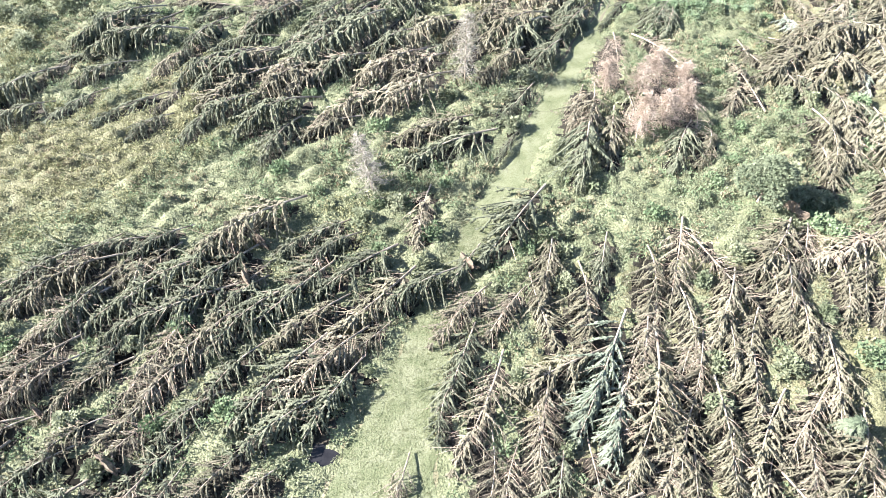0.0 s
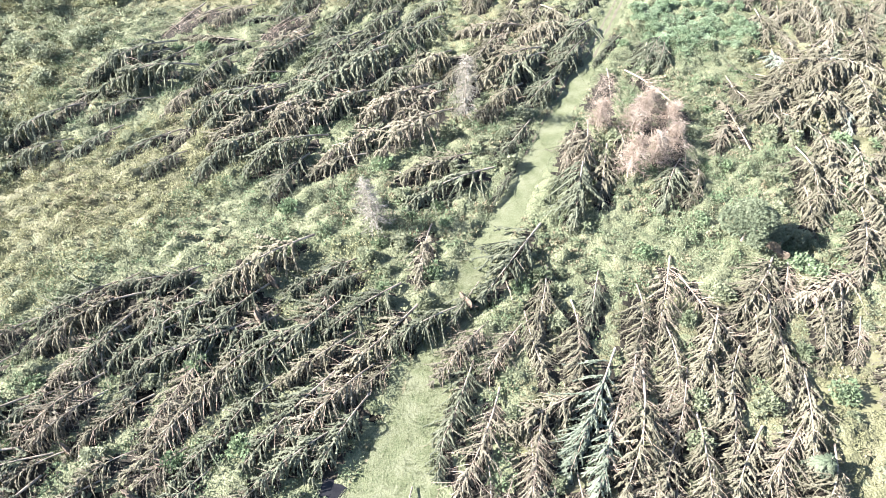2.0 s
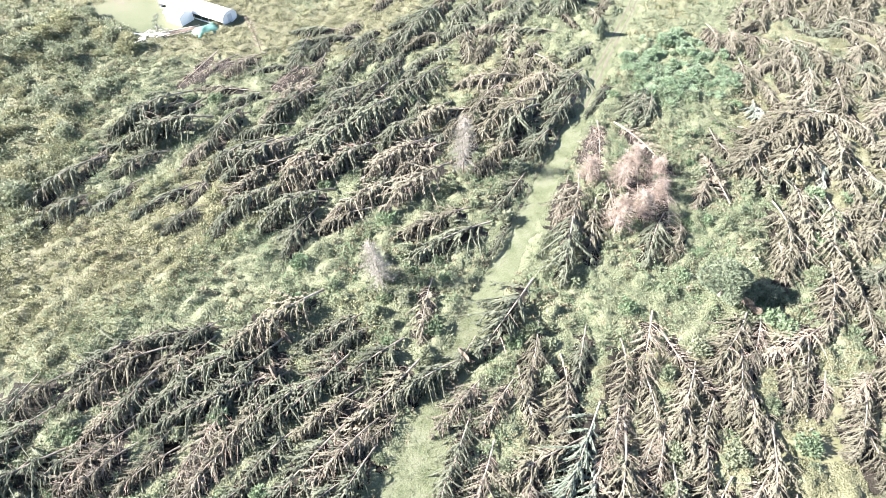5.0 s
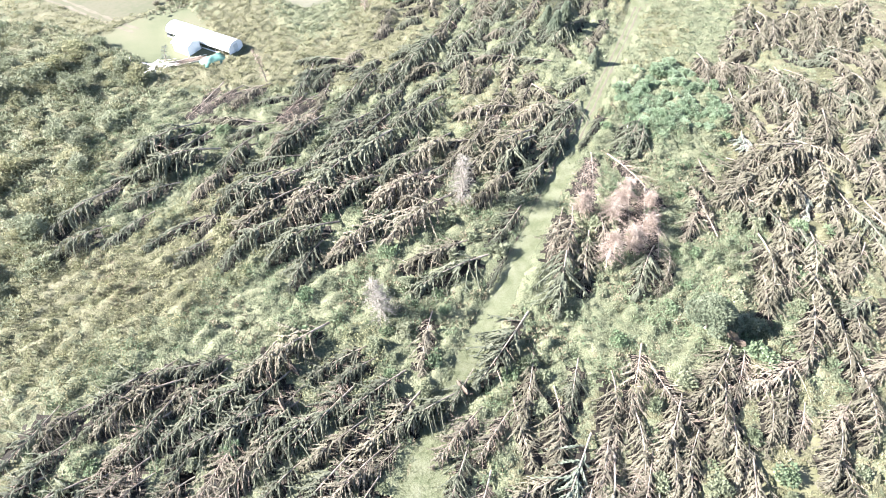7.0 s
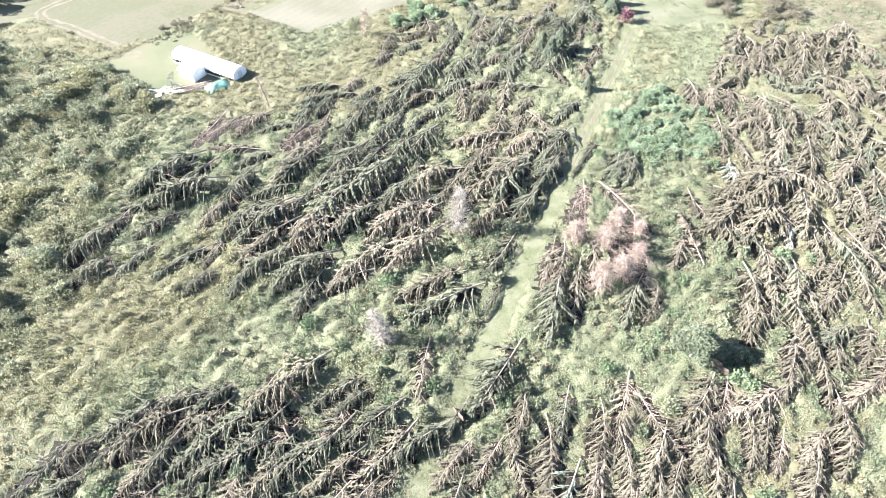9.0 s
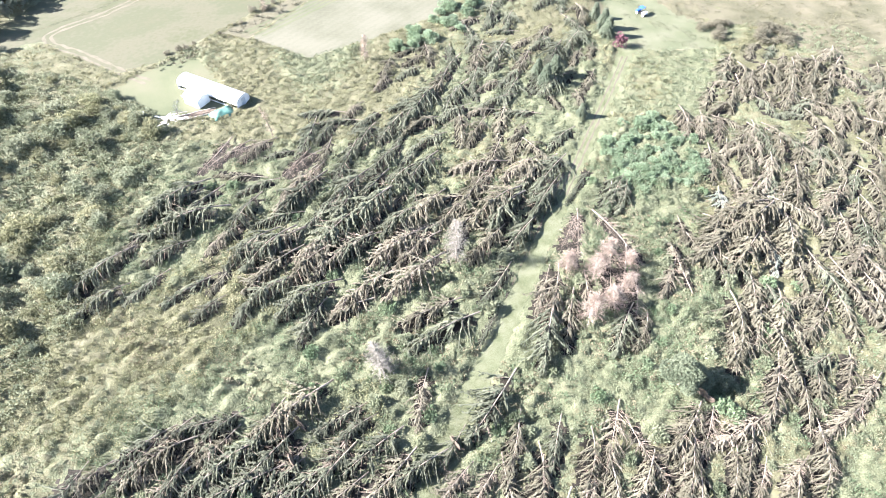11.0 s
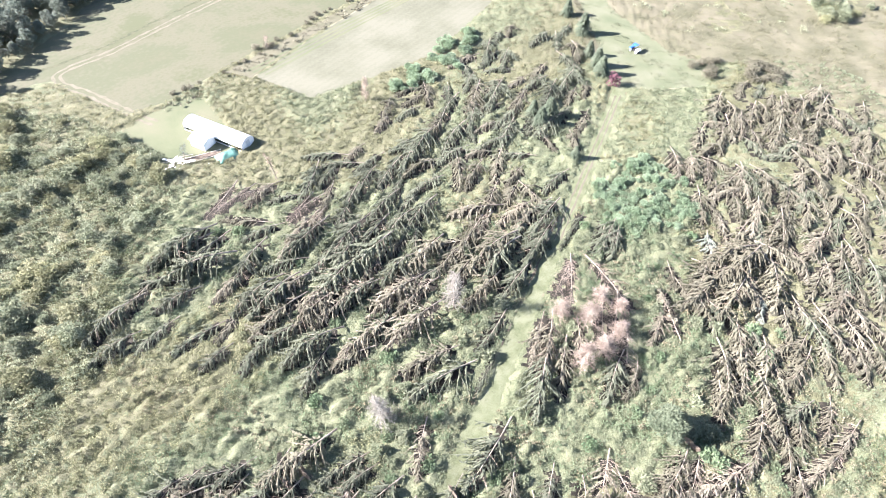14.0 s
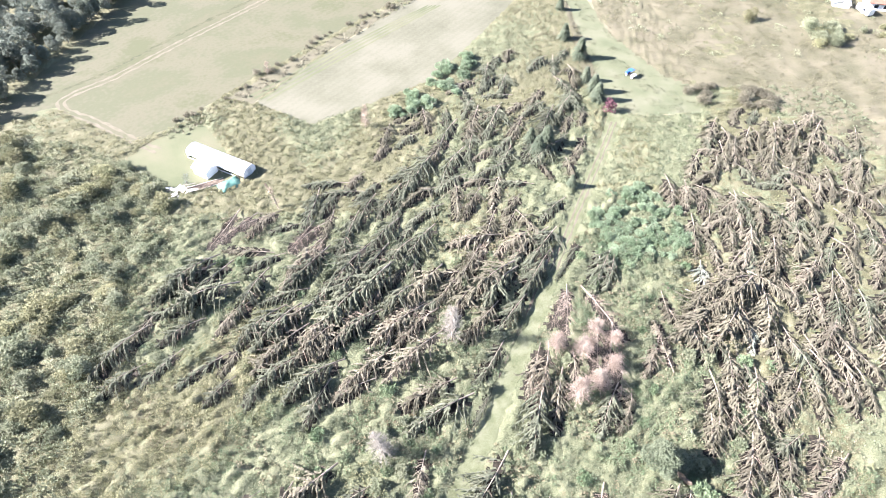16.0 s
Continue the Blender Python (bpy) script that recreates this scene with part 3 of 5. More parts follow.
RIGHT_NEAR_B = [
    (35.2, 36.5, 9.8, -107, 'o'), (40.9, 39.4, 9.0, -116, 'o'), (44.5, 37.8, 7.5, -120, 'b'), (34.0, 26.1, 10.1, -132, 'b'),
    (33.7, 41.9, 12.2, -104, 'o'), (39.8, 46.4, 11.7, -116, 'b'), (47.0, 44.2, 11.4, -151, 'b'),
]
RIGHT_NEAR_MORE = [
    (51.7, 54.0, 13.6, -116, 'b'), (29.6, 39.0, 10.9, -119, 'o'), (30.6, 34.5, 8.6, -113, 'o'), (28.3, 30.0, 9.8, -111, 'o'),
    (22.1, 25.4, 9.8, -111, 'o'), (30.3, 22.3, 8.2, -111, 'b'), (34.7, 20.6, 7.5, -111, 'b'), (16.1, 28.2, 11.5, -106, 's'),
    (10.0, 20.8, 7.5, -103, 'g'), (4.0, 21.8, 7.6, -98, 'b'), (19.8, 24.9, 10.0, -110, 'b'), (27.1, 34.5, 8.7, -103, 'o'),
    (36.0, 33.1, 8.0, -118, 'o'), (44.0, 41.7, 9.9, -113, 'o'), (35.7, 41.7, 11.1, -111, 'o'), (1.8, 28.2, 8.1, -106, 'g'),
    (14.0, 28.2, 9.1, -114, 's'), (-2.7, 19.9, 7.5, -102, 'b'), (21.1, 37.2, 7.5, -107, 'b'), (26.8, 19.9, 7.5, -114, 'o'),
    (24.2, 21.8, 7.8, -104, 'o'), (15.2, 19.0, 7.5, -106, 'o'),
]
RIGHT_NEAR_MORE_B = [
    (6.3, 20.8, 7.5, -101, 'b'), (3.9, 42.5, 8.4, -120, 'g'),
]
RIGHT_UP = [
    (20.5, 71.4, 14.5, -107, 'b'), (19.1, 71.2, 12.5, -109, 'b'), (19.0, 64.3, 14.5, -106, 'g'), (22.4, 66.1, 13.3, -102, 'o'),
    (24.7, 70.1, 9.8, -94, 'b'), (31.7, 63.1, 11.1, -116, 'g'), (33.6, 61.9, 8.8, -116, 'o'), (41.7, 64.9, 10.6, 94, 'b'),
    (47.9, 65.5, 13.8, -104, 'o'), (52.8, 66.1, 14.5, -114, 'o'), (62.5, 86.0, 14.5, -139, 'o'), (58.4, 80.0, 14.5, -132, 'o'),
    (54.0, 81.2, 14.5, -139, 'o'), (63.3, 84.3, 14.5, -110, 'o'), (70.2, 96.6, 14.5, -113, 'o'), (62.7, 92.9, 14.5, -123, 'o'),
    (34.3, 94.7, 11.8, -111, 'g'), (36.5, 92.9, 10.8, -112, 'g'), (40.8, 72.5, 9.6, -116, 'b'), (46.3, 59.2, 10.2, -105, 'o'),
    (56.1, 66.1, 11.9, -113, 'o'), (52.3, 84.3, 13.4, -120, 'o'),
]
RIGHT_UP_B = [
    (28.4, 84.0, 14.5, -64, 'd'), (30.2, 76.7, 14.5, -102, 'd'), (32.9, 70.5, 13.6, -102, 'd'), (25.5, 84.3, 14.5, -99, 'd'),
    (32.6, 75.3, 14.5, -106, 'd'),
]
MID_LEFT = [
    (-43.8, 92.4, 14.5, -129, 'g'), (-40.8, 90.8, 14.5, -120, 'g'), (-42.5, 105.1, 12.7, -109, 'd'), (-34.9, 104.1, 9.4, -146, 'd'),
    (-26.1, 111.8, 13.0, -98, 'g'), (-21.6, 110.8, 8.9, -110, 'g'), (-22.8, 101.4, 11.4, -126, 'd'), (-23.7, 96.2, 14.2, -112, 'b'),
    (-16.7, 104.5, 14.2, -103, 'g'), (-13.4, 109.8, 11.5, -108, 'g'), (-6.6, 114.8, 14.4, -113, 'g'), (-4.3, 119.0, 13.6, -108, 'g'),
    (-7.8, 102.3, 11.7, -120, 'g'), (-3.8, 97.0, 11.5, -124, 'g'), (-0.6, 123.4, 14.5, -110, 'g'), (1.9, 130.3, 14.5, -109, 'o'),
    (6.9, 125.6, 14.5, -111, 'g'), (4.2, 113.8, 12.3, -89, 'o'), (10.0, 111.8, 10.9, -111, 'o'), (15.1, 116.9, 13.9, -103, 'o'),
    (18.3, 126.8, 11.7, -113, 'g'), (23.9, 131.5, 12.9, -107, 'g'),
]
MID_LEFT_B = [
    (22.1, 139.0, 14.5, -114, 'o'), (16.2, 141.7, 14.5, -108, 'g'), (29.9, 128.0, 11.8, -132, 'g'), (13.6, 97.5, 11.8, -166, 'b'),
    (-38.3, 104.1, 10.9, -125, 'd'), (-33.4, 105.0, 10.0, -128, 'b'), (-25.8, 101.9, 10.4, -115, 'd'), (-22.6, 97.4, 11.6, -113, 'b'),
]
MID_MORE = [
    (20.3, 99.1, 11.6, -139, 'b'), (23.7, 99.6, 12.7, -129, 'o'), (25.4, 99.6, 14.4, -123, 'g'), (23.9, 92.9, 14.4, -124, 'g'),
    (11.3, 95.7, 10.1, -117, 'b'), (16.6, 88.9, 13.4, -121, 'g'), (0.0, 100.5, 13.1, -118, 'g'), (-9.6, 95.4, 13.9, -117, 'g'),
    (-14.6, 90.5, 12.7, -113, 'g'), (-18.4, 87.4, 12.0, -124, 'g'), (-22.7, 80.8, 11.8, -134, 'b'), (-25.5, 80.1, 12.8, -126, 'g'),
    (-1.9, 80.8, 11.9, -142, 'b'), (5.7, 87.4, 10.8, -128, 'o'), (-8.2, 87.4, 11.3, -118, 'b'), (-33.1, 88.9, 13.2, -104, 'g'),
    (-18.5, 78.7, 10.5, -121, 'b'), (-9.7, 78.7, 11.1, -136, 'g'), (30.3, 96.2, 12.3, -124, 'g'), (36.4, 94.5, 12.7, -115, 'g'),
    (26.3, 84.4, 12.2, -117, 'd'), (29.8, 141.7, 14.4, -110, 'g'),
]
MID_MORE_B = [
    (36.0, 147.1, 14.5, -117, 'g'), (10.8, 141.7, 14.5, -105, 'o'), (5.3, 136.5, 12.5, -109, 'g'),
]
FAR_RIGHT = [
    (70.1, 136.5, 12.8, -113, 'o'), (77.4, 132.7, 12.8, -117, 'o'), (83.7, 134.0, 14.0, -116, 'o'), (88.8, 135.2, 14.0, -114, 'o'),
    (96.1, 135.2, 13.6, -121, 'o'), (90.3, 128.0, 13.5, -118, 'o'), (62.2, 123.4, 10.5, -116, 'o'), (52.2, 115.8, 12.6, -95, 'b'),
    (56.4, 113.8, 10.9, -106, 'b'), (60.2, 112.8, 10.8, -107, 'b'), (88.8, 115.8, 9.9, -102, 'o'), (55.0, 103.2, 12.2, -104, 'o'),
    (61.4, 102.6, 10.6, -99, 'o'), (71.0, 106.9, 10.2, -107, 'o'), (74.7, 103.2, 10.8, -119, 'o'), (76.3, 99.6, 10.3, -108, 'o'),
    (62.5, 86.1, 13.7, -151, 'o'), (68.5, 92.9, 12.4, -122, 'o'), (76.6, 90.5, 11.3, -133, 'b'), (73.6, 83.6, 7.7, -102, 'b'),
    (56.6, 78.7, 10.6, -133, 'o'), (75.2, 76.6, 10.4, -129, 'b'),
]
FAR_RIGHT_B = [
    (78.7, 87.3, 9.9, -120, 'o'), (43.6, 82.9, 7.5, -89, 'o'), (81.0, 126.8, 14.5, -120, 'o'),
]


for rows in (LEFT_NEAR, LEFT_NEAR_B, LEFT_UP, LEFT_UP_B, RIGHT_NEAR, RIGHT_NEAR_B, RIGHT_NEAR_MORE, RIGHT_NEAR_MORE_B, RIGHT_UP, RIGHT_UP_B):
    for row in rows:
        fell(*row, near=row[1] < 47)
for rows in (MID_LEFT, MID_LEFT_B, MID_MORE, MID_MORE_B, FAR_RIGHT, FAR_RIGHT_B):
    for row in rows:
        fell(*row, near=False)

fell(53.4, 90.4, 9.0, -100, "p", near=False)
fell(58.9, 75.2, 7.0, -108, "p", near=False)
fell(94.0, 99.5, 7.0, -100, "d", near=False)

# the rest of the blowdown, row on row between those above
THICKET = [(32, 100), (34, 92), (40, 88), (48, 90), (53, 96), (52, 104), (46, 112), (40, 111), (35, 106)]
BLOWDOWN_LEFT = [(-54, 62), (-56, 70), (-50, 88), (-27, 113), (-16, 129), (0, 146), (17, 165), (36, 167), (38, 139), (32, 112), (22, 88), (13, 70), (-4, 72), (-16, 62), (-26, 68), (-38, 66)]
BLOWDOWN_RIGHT = [(54, 82), (58, 110), (64, 126), (76, 140), (90, 136), (101, 128), (108, 112), (96, 90), (74, 58), (58, 40), (44, 26), (36, 14), (12, 10), (6, 22), (10, 40), (22, 40), (34, 42), (52, 50), (50, 66), (44, 76)]
BLOWDOWN_NEAR = [(-6, 12), (-9, 20), (-4, 34), (-12, 46), (-34, 42), (-52, 34), (-44, 12)]
GLADES = ((-28.7, 18.7, 3.0), (-10.0, 19.8, 2.2), (-29.2, 28.8, 2.4), (-6.6, 26.4, 1.6), (39.5, 28.2, 4.2), (8.9, 30.3, 1.8), (7.1, 24.3, 1.3), (32.6, 28.5, 1.4), (18.7, 20.0, 1.2))
rest = {}


def heap(x, y, length, heading, kind):
    """One more spruce for the joined far part of the blowdown."""
    me = dice.choice(SPRUCES[1 if y < 70 else 0][kind])
    f = length / 12.0
    m = np.array(pose(x, y, 0, 0, 0, heading - 90) @ Matrix.Diagonal((f * dice.choice((-1, 1)), f, f, 1)))
    for mesh, key in ((me[0], "bark"), (me[1], kind)):
        co, ix = np.empty(len(mesh.vertices) * 3, np.float32), np.empty(len(mesh.loops), np.int32)
        mesh.vertices.foreach_get("co", co)
        mesh.loops.foreach_get("vertex_index", ix)
        co = co.reshape(-1, 3) @ m[:3, :3].T + m[:3, 3]
        ix = ix.reshape(len(mesh.polygons), -1)
        if ix.shape[1] == 4:
            ix = np.concatenate([ix[:, [0, 1, 2]], ix[:, [0, 2, 3]]])
        lots = rest.setdefault(key, [[], [], 0])
        lots[0].append(co)
        lots[1].append(ix + lots[2])
        lots[2] += len(co)
    a = radians(heading)
    lying.append((x + .55 * length * math.cos(a), y + .55 * length * math.sin(a)))
    TREE_LINES.append((x, y, a, length))


made = len(lying)
for poly, step, swing, kinds, limit in (
        (BLOWDOWN_NEAR, 2.8, 16, "ggob", 2.5),
        (BLOWDOWN_RIGHT, 2.9, 25, "oooobbg", 3.0),
        (BLOWDOWN_LEFT, 3.4, 24, "gggooob", 4.3)):
    px, py = [p[0] for p in poly], [p[1] for p in poly]
    y = min(py)
    while y < max(py):
        x = min(px)
        while x < max(px):
            cx, cy = x + dice.uniform(-1.4, 1.4), y + dice.uniform(-1.4, 1.4)
            ok = bool(inside(np.array(cx), np.array(cy), poly)) and not bool(inside(np.array(cx), np.array(cy), THICKET))
            ok = ok and float(off_trail(np.array(cx), np.array(cy))) > 2.0 and all((cx - a) ** 2 + (cy - b) ** 2 > limit ** 2 for a, b in lying)
            ok = ok and waves(cx, cy, 22.0, 7) > (-.35 if poly is BLOWDOWN_LEFT else -.6) and all((cx - a) ** 2 + (cy - b) ** 2 > c * c for a, b, c in GLADES)
            if ok:
                aim = -104 - max(0, min(34, .5 * (40 - cx)))
                h, ln = aim + dice.gauss(0, swing), dice.uniform(7.5, 12)
                row = (cx - .55 * ln * math.cos(radians(h)), cy - .55 * ln * math.sin(radians(h)), ln, h, dice.choice(kinds))
                if made < 300 and cy < 90:
                    fell(*row, near=cy < 42)
                    made += 1
                else:
                    heap(*row)
            x += step
        y += step
for key, lots in rest.items():
    name = "fallen_trunks" if key == "bark" else "fallen_crowns"
    tagged(new(name, tri_mesh(name, np.concatenate(lots[0]), np.concatenate(lots[1]), M[key])), "trunks of the far fallen spruces" if key == "bark" else "drooping crowns of the far fallen spruces", "fallen trees", kind="stuff")


# ---------------------------------------------------------------- shrubs and standing trees
def leafy_quads(r, lobes, count, size):
    """Leaves over rounded lobes (centre x, y, z, radius)."""
    lobes = np.asarray(lobes, float)
    pick = r.choice(len(lobes), count, p=lobes[:, 3] ** 2 / (lobes[:, 3] ** 2).sum())
    d = unit(r.normal(0, 1, (count, 3)) + [0, 0, .35])
    c = lobes[pick]
    pos = c[:, :3] + d * (c[:, 3] * r.uniform(.72, 1.08, count))[:, None]
    pos[:, 2] = np.maximum(pos[:, 2], .05)
    way = unit(d * .7 + r.normal(0, .55, (count, 3)))
    side = sunward(r, way)
    ln = size * r.uniform(.6, 1.4, count)
    return blades(pos, way, side, ln, ln * r.uniform(.6, .95, count), .5)


def bush_meshes(seed, width, height, count, size, mat, stems=9):
    r = grown(seed)
    lobes = []
    for i in range(11):
        a, d = r.uniform(0, 6.28), width * .36 * r.uniform(0, 1) ** .6
        rad = width * r.uniform(.14, .25)
        lobes.append((d * math.cos(a), d * math.sin(a), min(height - rad * .7, rad * .7 + height * r.uniform(.05, .75) * (1 - d / width)), rad))
    leaves = quad_mesh("foliage", leafy_quads(r, lobes, count, size), mat)
    t = np.linspace(0, 1, 4)[None]
    a = r.uniform(0, 6.28, stems)[:, None]
    d = width * r.uniform(.1, .4, stems)[:, None]
    path = np.stack([np.cos(a) * d * t, np.sin(a) * d * t, height * r.uniform(.5, .85, stems)[:, None] * t ** .8], -1)
    return quad_mesh("branchwork", tubes(path, np.repeat(.045 - .03 * t, stems, 0), 4), M["bark"]), leaves


def tree_meshes(seed, height, width, count, size, mat):
    r = grown(seed)
    lobes, limbs, radii = [], [], []
    q = np.linspace(0, 1, 5)
    limbs.append(np.stack([.25 * np.sin(q * 3), .2 * np.cos(q * 2) - .2, q * height * .8], -1))
    radii.append(.24 - .19 * q)
    for i in range(12):
        a, z = i * 2.4 + r.uniform(-.4, .4), height * r.uniform(.3, .88)
        d = width * .5 * r.uniform(.25, .85) * (1.15 - .55 * z / height)
        end = np.array([d * math.cos(a), d * math.sin(a), z])
        rad = width * r.uniform(.13, .22)
        lobes.append((*end, rad))
        limbs.append(np.array([0, 0, z * .55]) + (end - np.array([0, 0, z * .55])) * q[:, None])
        radii.append(.10 - .075 * q)
    lobes.append((0, 0, height - width * .16, width * .17))
    return quad_mesh("trunk", tubes(np.array(limbs), np.array(radii), 5), M["bark"]), quad_mesh("crown", leafy_quads(r, lobes, count, size), mat)


def plant(name, names, meshes, x, y, scale, label, category, group="", tall=1.0):
    e = thing(name, pose(x, y, 0, 0, 0, dice.uniform(0, 360)), label, category, group)
    e.scale = (scale, scale, scale * tall)
    for n, me in zip(names, meshes):
        if me:
            p = part(n, me, e)
            if n in ("branchwork", "brush"):
                p["kind"] = "stuff"
    return e


def conifer_meshes(seed, height, width, mat, branches=150):
    """A standing spruce with drooping boughs."""
    r = grown(seed)
    s = .06 + .92 * np.sort(r.uniform(0, 1, branches))
    phi = r.uniform(0, 6.283, branches)
    ln = width * .5 * (1 - s) ** .8 * r.uniform(.7, 1.15, branches) + .2
    t = np.linspace(.2, 1, 6)[None]
    D = np.stack([np.cos(phi), np.sin(phi), np.full(branches, .12)], -1)
    P = np.zeros((branches, 6, 3))
    P[..., 2] = (s * height)[:, None]
    P += D[:, None] * (ln[:, None] * t)[..., None]
    P[..., 2] -= .42 * ln[:, None] * t ** 2
    P[..., 2] = np.maximum(P[..., 2], .08)
    T = np.repeat(D[:, None], 6, 1).copy()
    T[..., 2] -= .8 * t
    T = unit(T)
    S = unit(np.cross(T, [0, 0, 1.0]))
    qs = []
    for sign in (-1, 1, 0):
        W = unit((S * sign * .7 + T * .8 + np.array([0, 0, -.35]) if sign else T) + r.normal(0, .15, T.shape))
        side = T if sign else S
        side = unit(side - W * (side * W).sum(-1, keepdims=True))
        size = .5 * (1.1 - .5 * t) * r.uniform(.7, 1.3, (branches, 6))
        qs.append(blades(P, W, side, size, size * .42))
    q = np.linspace(0, 1, 6)
    trunk = quad_mesh("trunk", tubes([np.stack([0 * q, 0 * q, q * height], -1)], [.17 - .15 * q], 7), M["bark"])
    return trunk, quad_mesh("crown", np.concatenate(qs), mat)


def snag_meshes(seed, height, mat, lean=0.0, twigs=130, reach=1.6):
    """A dead standing tree: bare trunk with thin grey branches and fine twigs."""
    r = grown(seed)
    q = np.linspace(0, 1, 7)
    spine = lambda v: np.stack([lean * v ** 1.2, .15 * np.sin(v * 4), v * height], -1)
    trunk = quad_mesh("trunk", tubes([spine(q)], [.13 - .11 * q], 7), M["bark"])
    s = r.uniform(.12, .98, twigs)
    phi = r.uniform(0, 6.283, twigs)
    ln = reach * (1.1 - s) ** .6 * r.uniform(.5, 1.1, twigs)
    t = np.linspace(0, 1, 5)[None]
    D = np.stack([np.cos(phi), np.sin(phi), r.uniform(-.15, .4, twigs)], -1)
    P = spine(s)[:, None] + D[:, None] * (ln[:, None] * t)[..., None]
    P[..., 2] -= .3 * ln[:, None] * t ** 2
    P[..., 2] = np.maximum(P[..., 2], .05)
    limbs = tubes(P, np.repeat(.022 - .015 * t, twigs, 0), 3)
    k = r.integers(1, 5, (twigs, 14))
    base = P[np.arange(twigs)[:, None], k]
    W = unit(D[:, None] + r.normal(0, .6, (twigs, 14, 3)))
    side = unit(np.cross(W, r.normal(0, 1, W.shape)))
    L = r.uniform(.25, .75, (twigs, 14))
    return trunk, quad_mesh("brush", np.concatenate([halves(limbs), blades(base, W, side, L, L * .07)]), mat)


SHRUBS = [bush_meshes(60 + i, 3.2, (1.7, 2.3, 1.4, 2.0)[i], 1250, .23, M["shrub" if i % 2 else "olive"]) for i in range(4)]
DEEP = [bush_meshes(70 + i, 3.0, (2.6, 3.2, 2.1)[i], 1100, .28, M["thicket"]) for i in range(3)]
WOODS = [tree_meshes(80 + i, (9, 10.5, 8)[i], (7, 7.5, 6)[i], 2600, .48, M["forest"]) for i in range(3)]
BROWN = [bush_meshes(65 + i, 3.2, (1.9, 2.4)[i], 1300, .2, M["o"]) for i in range(2)]
LOW = [bush_meshes(90 + i, 2.2, (1.0, 1.3, .9)[i], 620, .26, M[("weed", "shrub", "green_bush")[i]], 5) for i in range(3)]

# the single leafy bush beside the trail's blowdown
round_bush = tree_meshes(99, 6.6, 6.2, 7000, .28, M["bush"])
plant("bush", ("branchwork", "foliage"), round_bush, 35.1, 48.6, 1.0, "tall round grey-green bush casting a dark shadow", "bush")
for x, y, k in ((38.2, 47.6, 1.1), (39.4, 49.2, 1.3), (40.5, 47.9, 1.0), (41.8, 48.9, 1.2), (42.9, 47.7, 1.0), (37.5, 46.4, 1.0), (39.8, 46.6, .8)):
    plant("weed_clump", ("branchwork", "foliage"), LOW[int(x * 10) % 3], x, y, k, "low leafy green bush in the shade of the round bush", "bush", "low bushes")

# shrub belts
for poly, count, set_, label, group, gap, lo, hi in (
        ([(-112, 131), (-84, 127), (-68, 117), (-58, 106), (-56, 92), (-62, 76), (-60, 60), (-66, 44), (-84, 50), (-104, 84), (-130, 110)], 150, SHRUBS, "dense leafy shrub of the rough pasture", "pasture shrubs", 2.2, .6, 1.9),
        (THICKET, 80, DEEP, "deep green leafy thicket bush beside the trail", "thicket beside the trail", 1.0, .7, 1.1),
        ([(-14, 140), (-8, 136), (6, 148), (14, 160), (8, 165), (-4, 156)], 20, DEEP, "green shrub at the edge of the blowdown", "edge shrubs", 1.8, .9, 1.7),
        ([(70, 142), (73, 150), (68, 152), (65, 147)], 7, BROWN, "grey-brown shrub beside the clearing", "clearing shrubs", 1.4, .8, 1.1),
        ([(77, 141), (85, 140), (88, 147), (80, 149)], 9, BROWN, "grey-brown shrub beside the clearing", "clearing shrubs", 1.4, .9, 1.2),
        ([(109, 170), (115, 170), (117, 178), (110, 179)], 9, SHRUBS, "rounded green shrub on the dry slope", "slope shrubs", 1.7, 1.3, 1.8),
        ([(-66, 136), (-63, 134), (-27, 178), (-11, 195), (-14, 197), (-31, 180)], 26, BROWN, "grey-brown shrub in the field hedge", "hedge shrubs", 1.6, .35, .8),
        ([(112, 168), (145, 172), (150, 182), (116, 180)], 10, SHRUBS, "rounded green shrub on the dry slope", "slope shrubs", 2.0, .9, 1.5)):
    got, tries = [], 0
    xs, ys = [p[0] for p in poly], [p[1] for p in poly]
    while len(got) < count and tries < 6000:
        tries += 1
        x, y = dice.uniform(min(xs), max(xs)), dice.uniform(min(ys), max(ys))
        if bool(inside(np.array(x), np.array(y), poly)) and (set_ is BROWN or bool(free(np.array(x), np.array(y), 1.0))) and all((x - a) ** 2 + (y - b) ** 2 > gap ** 2 for a, b in got):
            got.append((x, y))
            plant("shrub", ("branchwork", "foliage"), set_[dice.randrange(len(set_))], x, y, dice.uniform(lo, hi), label, "shrub", group, dice.uniform(.65, 1.0) * (.75 if set_ is DEEP else 1))

# low leafy weeds clumps that stand out between the trees
got = []
while len(got) < 170:
    x, y = dice.uniform(-48, 60), dice.uniform(16, 92)
    if not (x < -20 and 38 < y < 82) and bool(free(np.array(x), np.array(y), 1.2)) and all((x - a) ** 2 + (y - b) ** 2 > 5 for a, b in got + lying):
        got.append((x, y))
        plant("weed_clump", ("branchwork", "foliage"), LOW[dice.randrange(3)], x, y, dice.uniform(.6, 1.35), "low leafy green bush among dry grass", "bush", "low bushes")

# one tall shrub on the dry slope
plant("shrub", ("branchwork", "foliage"), bush_meshes(58, 5.0, 3.6, 1600, .34, M["gold"]), 93.9, 184.5, 1.0, "tall yellow-green shrub on the dry slope", "shrub")

